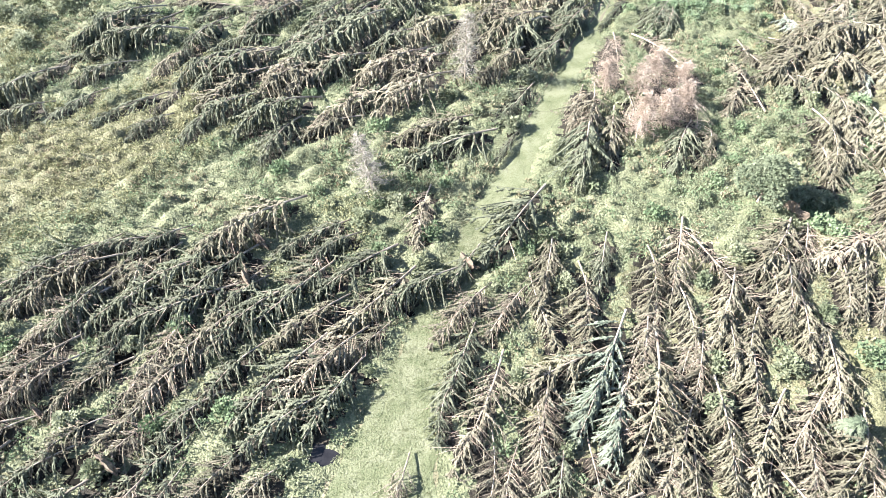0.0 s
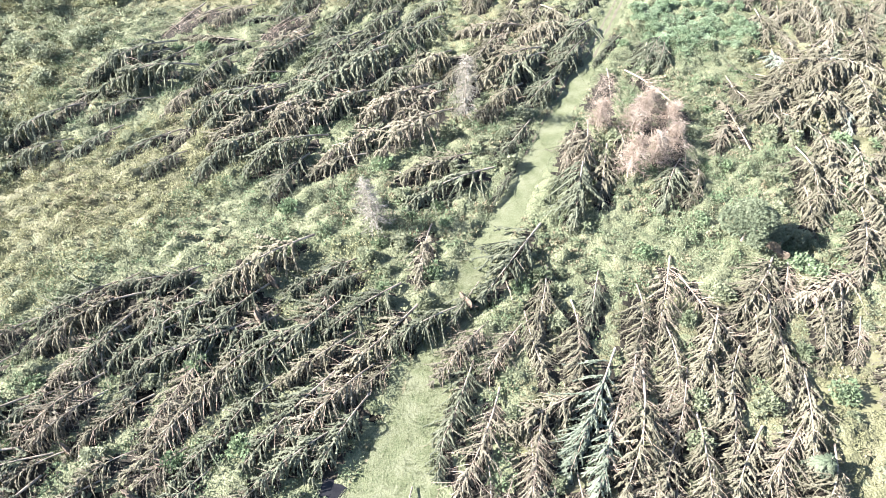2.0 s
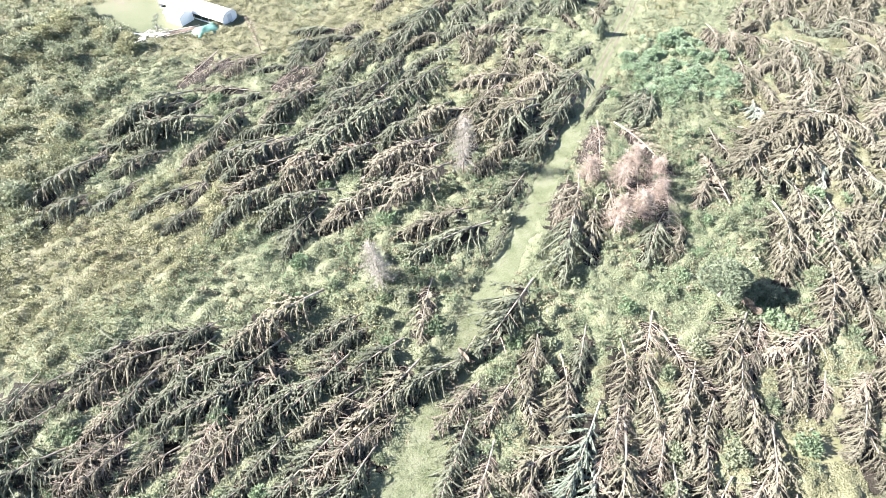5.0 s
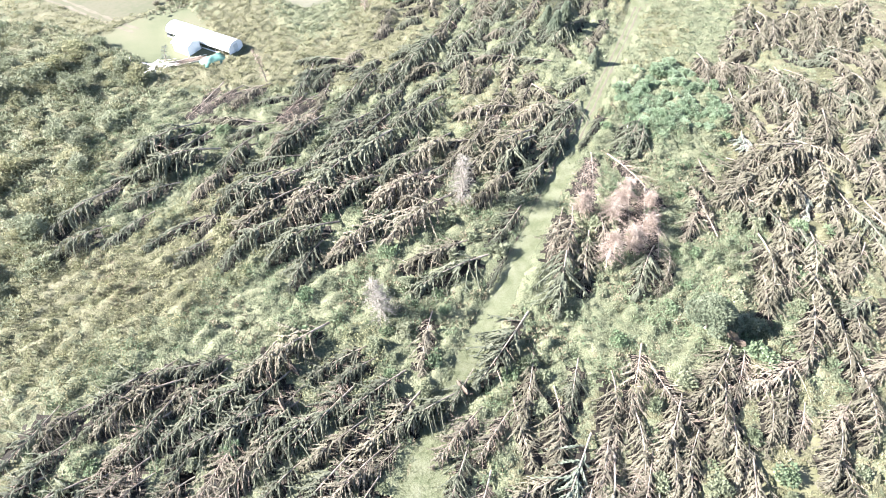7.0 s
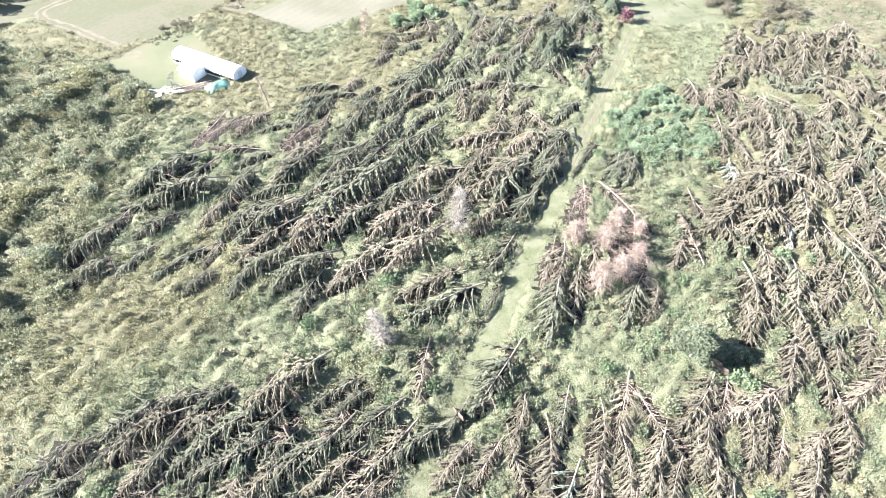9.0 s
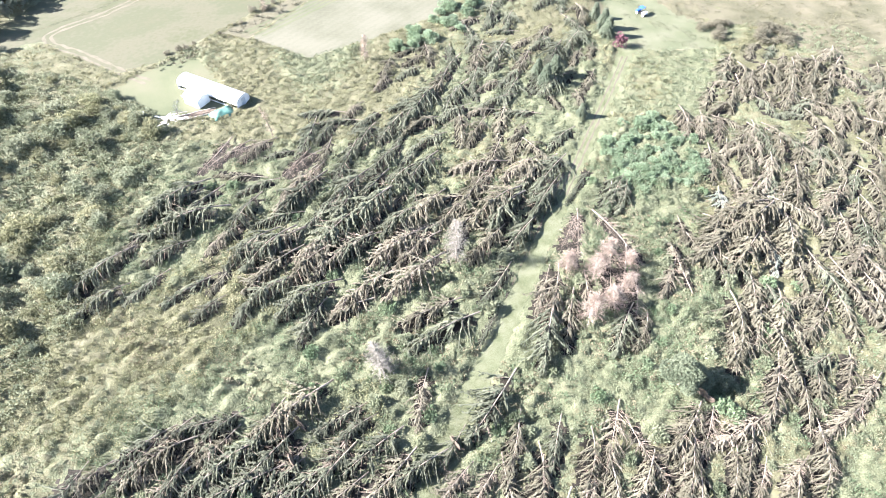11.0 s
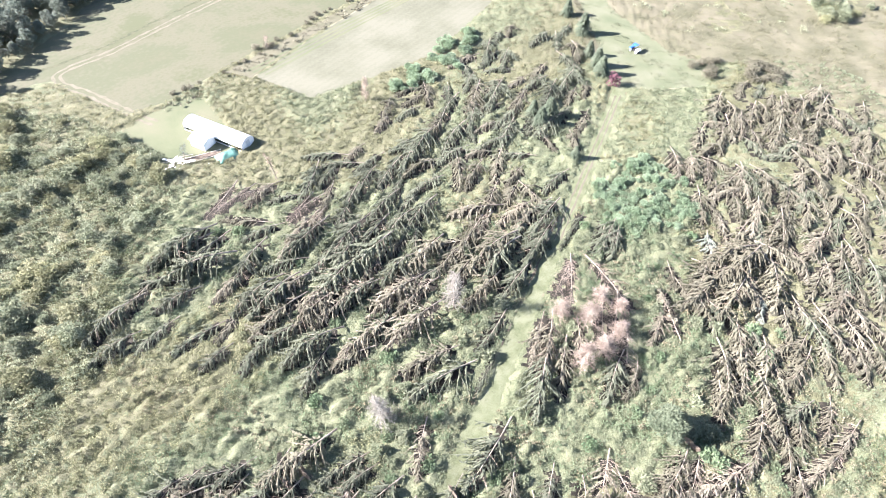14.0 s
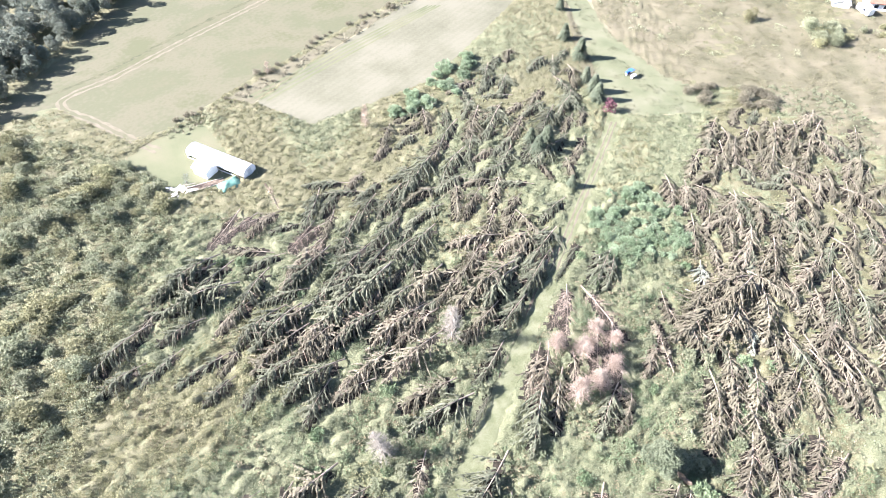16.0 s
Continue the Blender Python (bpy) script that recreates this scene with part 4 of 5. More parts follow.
# woods beyond the hay strip
got = []
while len(got) < 62:
    x, y = dice.uniform(-146, -96), dice.uniform(132, 214)
    if -119 - (y - 139) * .5 < x < -113 + (y - 138) * .22 and all((x - a) ** 2 + (y - b) ** 2 > 9 for a, b in got):
        got.append((x, y))
        plant("deciduous_tree", ("trunk", "crown"), WOODS[dice.randrange(3)], x, y, dice.uniform(.7, 1.0), "leafy grey-green tree at the edge of the woods", "tree", "woods")

for i in range(20):
    plant("deciduous_tree", ("trunk", "crown"), WOODS[i % 3], -116 + i * .96 + dice.uniform(-2, 1), 134 + i * 3.84 + dice.uniform(-1, 1), dice.uniform(.5, .75), "leafy grey-green tree at the edge of the woods", "tree", "woods")

# standing conifers at the head of the trail
CONIFERS = [conifer_meshes(5 + i, 5.2, 4.4, M["fir"], 260) for i in range(2)]
for x, y, f in ((37.0, 174, 1.0), (39.9, 164, 1.25), (41.2, 148, 1.1), (41.6, 144.3, 1.1), (38, 191, .8), (39.9, 153, .9), (24.0, 123.5, 1.1), (26.3, 126.5, 1.2), (22.6, 127.5, .9), (30.4, 112.2, .7)):
    plant("spruce", ("trunk", "crown"), CONIFERS[int(x * 10) % 2], x, y, f, "standing dark green spruce that the wind has spared", "tree", "standing spruces")
small = conifer_meshes(9, 3.2, 3.0, M["fir"], 110)
plant("spruce", ("trunk", "crown"), small, 33.2, 21.3, 1.0, "small standing blue-green spruce", "tree")
plum = bush_meshes(31, 2.6, 2.8, 700, .26, M["plum"])
plant("red_bush", ("branchwork", "foliage"), plum, 43.6, 139.8, 1.4, "dark red-leaved bush at the end of the trail", "bush")

# dead standing trees
for x, y, hgt, lean, mat, tall_label, tw, reach in (
        (3.0, 71.8, 11.0, 0.0, "haze", "tall dead standing tree with pale bare twigs", 240, 2.7),
        (-8.0, 50.4, 8.5, -.9, "haze", "leaning dead tree with pale grey bare branches", 240, 2.5),
        (-34.5, 106, 7.5, -1.0, "twig", "bare dead pole tree among brown brush", 40, .9),
        (-17.5, 133.5, 7.0, .3, "twig", "grey bare dead tree at the field edge", 120, 1.3),
        (-46, 157, 4.0, .4, "twig", "small dead tree in the hedge line", 40, 1.2),
        (24, 60.5, 6.5, .5, "d", "dead pink-brown spruce still standing", 260, 2.7),
        (28, 62.5, 5.5, -.4, "d", "dead pink-brown spruce still standing", 260, 2.7),
        (26, 68.5, 6.5, .3, "d", "dead pink-brown spruce still standing", 260, 2.8),
        (31, 66, 4.5, .3, "d", "dead pink-brown spruce still standing", 190, 2.4),
        (32.5, 71, 4.0, -.3, "d", "dead pink-brown spruce still standing", 180, 2.3),
        (29, 73, 5.0, .2, "d", "dead pink-brown spruce still standing", 190, 2.4),
        (21.5, 70, 5.5, .3, "d", "dead pink-brown spruce still standing", 200, 2.3)):
    plant("dead_tree", ("trunk", "brush"), snag_meshes(int(x * 10) % 97 + 3, hgt, M[mat], lean, tw, reach), x, y, 1.0, tall_label, "dead tree").rotation_euler.z = 0


# ---------------------------------------------------------------- ground cover
def bumps(x, y, size, seed):
    r = grown(seed)
    v = 0
    for i in range(13):
        a, p, f = r.uniform(0, 6.28), r.uniform(0, 6.28), r.uniform(.6, 1.6)
        v = v + np.sin((x * np.cos(a) + y * np.sin(a)) * 6.283 / size * f + p)
    return v / 2.55


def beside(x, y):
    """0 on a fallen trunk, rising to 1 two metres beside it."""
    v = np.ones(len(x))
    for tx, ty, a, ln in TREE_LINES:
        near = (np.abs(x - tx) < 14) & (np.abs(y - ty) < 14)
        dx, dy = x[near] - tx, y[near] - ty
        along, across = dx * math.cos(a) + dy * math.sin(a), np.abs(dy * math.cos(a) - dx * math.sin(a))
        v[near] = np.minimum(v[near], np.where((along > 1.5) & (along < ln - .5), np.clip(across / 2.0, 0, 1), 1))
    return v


def in_hollow(x, y):
    """Below 1 inside a torn-out root hollow, larger outside."""
    d = np.full(np.shape(x), 9.0)
    for hx, hy, rx, ry in HOLLOWS + MOSS:
        d = np.minimum(d, np.hypot((x - hx) / rx, (y - hy) / ry))
    return d


def undergrowth(x, y):
    """Height of the matted undergrowth, low along the trail, open ground and fallen trunks."""
    h = .34 + .24 * bumps(x, y, 2.6, 40) + .16 * bumps(x, y, 6.5, 41) + .16 * bumps(x, y, 1.4, 42)
    h = np.where(y > 140, h * .4, np.where((y > 104) & (x < -8), h * .6, h))
    h = np.where(inside(x, y, MEADOW), h * .4, h)
    h = np.maximum(h, .05) * np.clip((off_trail(x, y) + .2) / 1.6, 0, 1)
    h = h * np.clip(in_hollow(x, y) * 2 - 1.7, 0, 1)
    for tx, ty, a, ln in TREE_LINES:
        near = (np.abs(x - tx) < 14) & (np.abs(y - ty) < 14)
        dx, dy = x[near] - tx, y[near] - ty
        along, across = dx * math.cos(a) + dy * math.sin(a), np.abs(dy * math.cos(a) - dx * math.sin(a))
        press = np.where((along > -.5) & (along < ln), np.clip(across / 2.4, .25, 1), 1)
        h[near] *= press
    return h


def clumps(r, x, y, width, height, leaves, size, upright=.5, stray=.2, slant=.18):
    """Tufts of leaves at (x, y)."""
    n = len(x)
    u = unit(r.normal(0, 1, (n, leaves, 3)) * [1, 1, .6] + [0, 0, .45])
    u[..., 2] = np.abs(u[..., 2])
    k = r.uniform(.55, 1.05, (n, leaves))
    pos = np.empty((n, leaves, 3))
    pos[..., 0] = x[:, None] + u[..., 0] * width[:, None] * k
    pos[..., 1] = y[:, None] + u[..., 1] * width[:, None] * k
    pos[..., 2] = u[..., 2] * height[:, None] * k + (undergrowth(x, y) * .8)[:, None]
    way = unit(u * .6 + r.normal(0, .5, u.shape) + [0, 0, upright])
    side = sunward(r, way, stray, slant)
    ln = size * (.5 + width)[:, None] * r.uniform(.6, 1.4, (n, leaves))
    return blades(pos, way, side, ln, ln * r.uniform(.45, .8, (n, leaves)))


def cover(name, seed, count, area, keep, wide, high, leaves, size, mat, label, upright=.5):
    r = grown(seed)
    x, y = r.uniform(area[0], area[1], count), r.uniform(area[2], area[3], count)
    ok = keep(x, y)
    x, y = x[ok], y[ok]
    thin = beside(x, y) * r.uniform(.6, 1.4, len(x)) > .58
    thin &= in_hollow(x, y) > .95
    thin &= ~(inside(x, y, BLOWDOWN_RIGHT) & (r.uniform(0, 1, len(x)) < .5))
    x, y = x[thin], y[thin]
    width = r.uniform(*wide, len(x))
    height = r.uniform(*high, len(x)) * (1 + .35 * waves(x, y, 9.0, 5))
    tagged(new(name, quad_mesh(name, clumps(r, x, y, width, height, leaves, size, upright), mat)), label, "ground cover", kind="stuff")


def gold_zone(x, y):
    return waves(x, y, 34.0, 11) - 2 * inside(x, y, THICKET) - 1.1 * inside(x, y, MEADOW) - .35 * ((x > -34) & (y < 100)) + .55 * np.clip(-(x + 28) / 20, -1, 1) * np.clip((y - 30) / 25, 0, 1) * np.clip((75 - y) / 20, 0, 1) + .3 * (y > 110) + .35 * ((x < -34) & (y < 66)) + .1 * ((x > 40) & (x < 66) & (y > 110)) + .8 * ((x > 38) & (y < 110)) + .6 * ((x < 0) & (y > 104)) + .5 * (y > 150)


PASTURE = [(-125, 130), (-84, 127), (-68, 117), (-57, 106), (-54, 92), (-60, 76), (-56, 60), (-60, 40), (-90, 40), (-125, 90)]


def mat_sheet():
    """The matted weeds as one uneven sheet over the ground."""
    xs = np.r_[np.arange(-170, -64, 1.5), np.arange(-64, 68, .6), np.arange(68, 180, 1.5)]
    ys = np.r_[np.arange(-26, 8, 1.2), np.arange(8, 98, .6), np.arange(98, 150, .75), np.arange(150, 240, 1.5)]
    X, Y = np.meshgrid(xs, ys)
    r = grown(77)
    X = X + r.uniform(-.14, .14, X.shape)
    Y = Y + r.uniform(-.14, .14, Y.shape)
    Z = undergrowth(X.ravel(), Y.ravel()).reshape(X.shape) + r.uniform(-.04, .2, X.shape)
    Z = Z * np.clip(in_hollow(X, Y) * 2 - 1.7, 0, 1) + .003
    open_ = ~free(X, Y, -.1)
    edge = open_.copy()
    for ax, st in ((0, 1), (0, -1), (1, 1), (1, -1)):
        edge |= np.roll(open_, st, ax)
    Z = np.where(edge & ~open_, Z * .35, Z)
    Z = np.where(open_, .004, Z)
    nx, ny = len(xs), len(ys)
    idx = np.arange(nx * ny).reshape(ny, nx)
    q = np.stack([idx[:-1, :-1], idx[:-1, 1:], idx[1:, 1:], idx[1:, :-1]], -1).reshape(-1, 4)
    q = q[~open_.ravel()[q].all(1)]
    cx, cy = X.ravel()[q].mean(1), Y.ravel()[q].mean(1)
    me = bpy.data.meshes.new("undergrowth")
    V = np.stack([X, Y, Z], -1).reshape(-1, 3).astype(np.float32)
    me.vertices.add(len(V))
    me.vertices.foreach_set("co", V.ravel())
    me.loops.add(q.size)
    me.loops.foreach_set("vertex_index", q.ravel().astype(np.int32))
    me.polygons.add(len(q))
    me.polygons.foreach_set("loop_start", np.arange(0, q.size, 4, dtype=np.int32))
    for k in ("mulch", "mulch_dry", "dry", "crown_shade"):
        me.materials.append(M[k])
    g = gold_zone(cx, cy) + r.normal(0, .3, len(cx))
    kind = np.where(g > .6, 1, 0)
    kind = np.where(inside(cx, cy, BLOWDOWN_RIGHT) & (r.uniform(0, 1, len(cx)) < .7), 1, kind)
    kind = np.where(inside(cx, cy, DRY_CLEARING), 2, np.where((cy > 150) & (cx > 40), np.where(g > .0, 2, 1), kind))
    kind = np.where(inside(cx, cy, PASTURE) & (r.uniform(0, 1, len(cx)) < .8), 1, kind)
    # cells close to a lying trunk go near-black, painting in the crown's shade
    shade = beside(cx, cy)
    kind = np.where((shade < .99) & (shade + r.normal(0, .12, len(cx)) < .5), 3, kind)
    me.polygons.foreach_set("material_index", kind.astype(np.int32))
    me.update(calc_edges=True)
    tagged(new("undergrowth", me), "matted green and straw-coloured undergrowth between the trees", "ground cover", kind="stuff")


mat_sheet()
NEAR_AREA, FAR_AREA, WIDE_AREA = (-64, 68, 10, 98), (-125, 125, 40, 150), (-40, 170, 130, 240)
OUT = lambda x, y: (y > 96) | (np.abs(x) > 62)
cover("green_weeds", 1, 36000, NEAR_AREA, lambda x, y: free(x, y, .1) & (gold_zone(x, y) < .4), (.22, .7), (.1, 1.0), 20, .18, M["weed"], "waist-high green weeds between the fallen trees")
cover("olive_clumps", 22, 2800, (-64, -8, 38, 86), lambda x, y: free(x, y, .6) & (gold_zone(x, y) > -.2), (.4, 1.2), (.4, 1.1), 40, .16, M["olive"], "chest-high olive weeds on the yellow slope")
cover("yellow_weeds", 2, 22000, NEAR_AREA, lambda x, y: free(x, y, .1) & (gold_zone(x, y) > .05), (.22, .7), (.1, .8), 22, .18, M["gold"], "yellowing waist-high weeds")
cover("dry_grass", 3, 17000, NEAR_AREA, lambda x, y: free(x, y, .1) & ~inside(x, y, THICKET) & (waves(x, y, 16.0, 13) > .15 - .5 * (x > 38) + .5 * (x < -15)), (.2, .5), (.15, .5), 14, .34, M["straw"], "dry straw-coloured grass tufts", 1.0)
cover("far_green_weeds", 4, 21000, FAR_AREA, lambda x, y: free(x, y, .1) & OUT(x, y) & (gold_zone(x, y) < .4), (.35, .8), (.2, .7), 20, .26, M["weed"], "green weeds of the rough pasture")
cover("far_yellow_weeds", 5, 17000, FAR_AREA, lambda x, y: free(x, y, .1) & OUT(x, y) & (gold_zone(x, y) > 0) & ~inside(x, y, DRY_CLEARING), (.35, .75), (.2, .6), 18, .26, M["gold"], "yellowing weeds of the rough pasture")
cover("slope_grass", 6, 7500, WIDE_AREA, lambda x, y: free(x, y, .3) & (x > 20) & (waves(x, y, 20.0, 17) > -.5), (.4, 1.3), (.1, .35), 24, .13, M["slope"], "dry grass on the slope", .8)
cover("slope_weeds", 7, 15000, WIDE_AREA, lambda x, y: free(x, y, .3) & (x > 20) & (waves(x, y, 24.0, 19) > -.15), (.4, 1.4), (.25, .8), 22, .14, M["slope"], "yellowing weeds on the slope")
cover("slope_shrubbery", 21, 900, WIDE_AREA, lambda x, y: free(x, y, 1) & (y > 163) & (x > 50) & (waves(x, y, 15.0, 37) > .0), (.5, 1.4), (.4, 1.1), 50, .2, M["shrub"], "scattered grey-green low shrubs on the dry slope")
cover("shrubbery", 10, 5000, (-125, -54, 40, 130), lambda x, y: free(x, y, .3) & inside(x, y, PASTURE), (.6, 1.3), (.5, 1.5), 36, .23, M["shrub"], "grey-green shrubbery of the rough pasture")
cover("tall_weeds", 12, 5200, NEAR_AREA, lambda x, y: free(x, y, .6) & (gold_zone(x, y) < .5) & (waves(x, y, 11.0, 23) > -.15), (.4, 1.1), (.4, 1.2), 46, .17, M["green_bush"], "chest-high fresh green weeds between the fallen trees")
cover("far_dry_grass", 15, 14000, (-66, 44, 98, 205), lambda x, y: free(x, y, .1) & ((x < 0) | (y > 150)), (.35, .8), (.1, .28), 16, .18, M["slope"], "dry straw-coloured grass behind the fallen trees", .8)
cover("clearing_tufts", 14, 5200, (36, 80, 134, 205), lambda x, y: inside(x, y, LAWN_CLEARING) & (waves(x, y, 9.0, 29) > .1), (.3, .7), (.03, .1), 14, .16, M["worn"], "short dry tufts on the worn lawn", .3)
tr = grown(8)
TUFTS = 10500
ty = np.r_[tr.uniform(8, 46, 7500), tr.uniform(46, 142, 3000)]
tx = np.interp(ty, TRAIL_Y, TRAIL_X) + tr.uniform(-1.15, 1.15, TUFTS) * np.interp(ty, TRAIL_Y, TRAIL_W)
mown = clumps(tr, tx, ty, tr.uniform(.08, .26, TUFTS), tr.uniform(.03, .10, TUFTS) * (1 + .5 * waves(tx, ty, 3.0, 31)), 7, .14, .35, .3, .0)
tagged(new("trail_grass", quad_mesh("trail_grass", mown, M["trail"])), "short mown grass of the trail", "ground cover", kind="stuff")
for k in (-.6, .6):
    strip("trail_rut", np.interp((88, 100, 112, 124, 136), TRAIL_Y, TRAIL_X) + k, (88, 100, 112, 124, 136), np.full(5, .17), .045, M["rut"], "pale worn wheel track along the grass trail", "track", .1)
strip("trail_rut", (10.9, 12.8, 15.0, 18.4, 21.2, 24.6), (64, 68.8, 73.7, 80.5, 87, 95), np.full(6, .2), .045, M["soil"], "dark wheel rut along the trail edge", "track", .08)
cover("hedge_weeds", 9, 2600, (-75, 0, 130, 215), lambda x, y: (np.abs((y - 135) * .83 - (x + 64) * 1.0 + 3) < 2.2) & (y < 198), (.3, .8), (.15, .5), 10, .4, M["o"], "dry weeds along the field hedge")


# ---------------------------------------------------------------- tracks in the fields
def ruts(name, xs, ys, gauge, label):
    x, y = np.array(xs, float), np.array(ys, float)
    t = unit(np.stack([np.gradient(x), np.gradient(y)], -1))
    for side in (-1, 1):
        strip(name, x - t[:, 1] * side * gauge, y + t[:, 0] * side * gauge, np.full(len(x), .36), .03, M["rut"], label, "track", .2)


ruts("track", (-66, -71, -87, -95, -98, -95.5, -87.6, -73, -56.4, -20, 22), (125, 127.5, 137.4, 141, 144.5, 148.5, 155.5, 175, 195.3, 240, 292), .85, "pale worn wheel rut of the field track")

strip("verge", (-104, -99.5, -90.5, -76, -59.3, -23, 19), (146, 149.5, 158, 177.5, 197.5, 242, 294), np.full(7, .5), .024, M["verge"], "dark green uncut grass verge beside the field track", "verge", .3)

for k in range(4):
    strip("mown_line", (-49.5 + 1.7 * k, -27 + 1.5 * k, -2.5 + 1.3 * k), (146.2 - .5 * k, 170.5 - .5 * k, 194.4 + .1 * k), np.full(3, .32), .026, M["lawn"], "narrow green mown line along the worked field", "track", .12)

# torn-root hollows, shade painted as flat near-black patches save one puddle, and mossy glades
def patch(name, x, y, rx, ry, z, material, label, category):
    pts = []
    for a in np.linspace(0, 6.283, 20)[:-1]:
        k = 1 + .3 * math.sin(2 * a + x) + .2 * math.sin(5 * a + y) + .12 * math.sin(9 * a + x)
        pts.append((x + rx * k * math.cos(a), y + ry * k * math.sin(a)))
    flat(name, pts, z, M[material], label, category, .15)


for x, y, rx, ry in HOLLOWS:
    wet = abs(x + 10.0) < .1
    patch("hollow", x, y, rx, ry, .035, "water" if wet else "pit_shade", "dark puddle in the hollow of an upturned root" if wet else "flat near-black patch for the shade of a hollow by an upturned root", "puddle" if wet else "hollow")
for x, y, rx, ry in MOSS:
    patch("moss_patch", x, y, rx, ry, .03, "moss", "bright yellow-green mossy glade between the fallen trees", "moss")


# ---------------------------------------------------------------- greenhouse, shed and litter
def tunnel_house(place, width, length, height):
    """A film-covered hoop greenhouse along +Y, its near end at the origin."""
    e = thing("greenhouse", place, "long white film-covered hoop greenhouse on a lawn", "greenhouse")
    n = 14
    a = np.linspace(0, np.pi, n + 1)
    wall = 1.15
    prof = np.stack([width / 2 * np.cos(a), wall + (height - wall) * np.sin(a) ** .85], -1)
    ys = np.linspace(0, length, 25)
    sag = .05 * np.abs(np.sin(np.linspace(0, 24 * np.pi / 2, 25)))
    ring = np.array([[(p[0] * (1 - s * .15), y, p[1] - s) for p in prof] for y, s in zip(ys, sag)])
    q = np.stack([ring[:-1, :-1], ring[1:, :-1], ring[1:, 1:], ring[:-1, 1:]], -2).reshape(-1, 4, 3)
    part("film_roof", quad_mesh("film_roof", q, M["film"]), e, "white translucent film")
    for i in range(0, 25, 2):
        hoop = np.array([[(p[0] * 1.004, ys[i], p[1] + .02) for p in prof]])
        part("hoop", quad_mesh("hoop", tubes(hoop, np.full((1, n + 1), .03), 5), M["steel"]), e)
    for side in (-1, 1):
        bm = box(bmesh.new(), side * width / 2 - .03, side * width / 2 + .03, 0, length, 0, .25, .01)
        part("baseboard", bm, e, mat=M["siding"])
        bm = box(bmesh.new(), side * width / 2 - .04, side * width / 2 + .04, 0, length, 1.08, 1.17, .01)
        part("roll_up_rail", bm, e, mat=M["siding"])
        for k in range(10):
            y = length * k / 9
            part("post", box(bmesh.new(), side * width / 2 - .04, side * width / 2 + .04, y - .04, y + .04, 0, 1.15, .01), e, mat=M["steel"])
    for y, s in ((-.02, 1), (length + .02, -1)):
        bm = bmesh.new()
        vs = [bm.verts.new((width / 2, y, 0))] + [bm.verts.new((p[0], y, p[1])) for p in prof] + [bm.verts.new((-width / 2, y, 0))]
        f = bm.faces.new(vs)
        back = bmesh.ops.extrude_face_region(bm, geom=[f])
        bmesh.ops.translate(bm, vec=(0, .03 * s, 0), verts=[v for v in back["geom"] if isinstance(v, bmesh.types.BMVert)])
        part("end_wall", bm, e, "greyish translucent film", mat=M["tank"])
        d = part("door", box(bmesh.new(), -.6, .6, y - .05 * s - .02, y - .05 * s + .02, .05, 2.0, .02), e, mat=M["grey"])
        part("handle", box(bmesh.new(), .45, .5, y - .1 * s - .01, y - .1 * s + .01, .95, 1.15), d, mat=M["steel"])
    return e


tunnel_house(pose(-42.6, 116.6, 0, 0, 0, 62.2), 4.0, 17.2, 2.6)


def shed(place):
    e = thing("shed", place, "small white gabled shed beside the greenhouse", "shed")
    part("walls", box(bmesh.new(), -2.1, 2.1, -1.7, 1.7, 0, 1.9, .02), e, mat=M["tank"])
    bm = bmesh.new()
    for s in (-1, 1):
        box(bm, -2.3, 2.3, 0, 2.05, -.04, .04)
        vs = bm.verts[-8:]
        bmesh.ops.rotate(bm, verts=vs, cent=(0, 0, 0), matrix=Matrix.Rotation(radians(-22 if s > 0 else 202), 3, "X"))
        bmesh.ops.translate(bm, verts=vs, vec=(0, 0, 2.68))
    part("roof", bm, e, "white sheet roof", mat=M["film"])
    for s in (-1, 1):
        bm = bmesh.new()
        a = [bm.verts.new((s * 2.1, -1.7, 1.9)), bm.verts.new((s * 2.1, 1.7, 1.9)), bm.verts.new((s * 2.1, 0, 2.62))]
        bm.faces.new(a)
        part("gable", bm, e, mat=M["tank"])
    part("door", box(bmesh.new(), 2.1, 2.14, -.5, .5, .05, 1.8, .01), e, mat=M["grey"])
    return e


shed(pose(-53.0, 117.6, 0, 0, 0, 150))


def heaped_sheet(name, x, y, w, d, h, seed, mat, label, category):
    bm = bmesh.new()
    bmesh.ops.create_grid(bm, x_segments=14, y_segments=14, size=.5)
    for v in bm.verts:
        k = max(0, 1 - (2 * max(abs(v.co.x), abs(v.co.y))) ** 2.2)
        v.co.z = h * k * (.75 + .35 * noise.noise(Vector((v.co.x * 4, v.co.y * 4, seed)))) + .03
        v.co.x *= w
        v.co.y *= d
    for f in bm.faces:
        f.smooth = True
    ob = new(name, bm_mesh(name, bm, mat))
    ob.matrix_basis = pose(x, y, 0, 0, 0, seed * 37)
    return tagged(ob, label, category)


heaped_sheet("tarpaulin", -46.5, 113.2, 5.2, 3.8, 1.6, 1, M["teal"], "crumpled teal tarpaulin over a heap by the greenhouse", "tarpaulin")
boards = random.Random(8)
for i in range(26):
    L = boards.uniform(1.2, 4.2)
    b = new("board", bm_mesh("board", box(bmesh.new(), -L / 2, L / 2, -.1, .1, -.025, .025, .006), M["siding" if i % 3 else "wood"]))
    b.matrix_basis = pose(-57 + boards.gauss(0, 2.0), 111.3 + boards.gauss(0, .8), .06 + .03 * i, boards.uniform(-4, 4), boards.uniform(-4, 4), boards.gauss(15, 40))
    tagged(b, "white weathered board on the scrap heap" if i % 3 else "grey weathered board on the scrap heap", "board", "scrap boards")
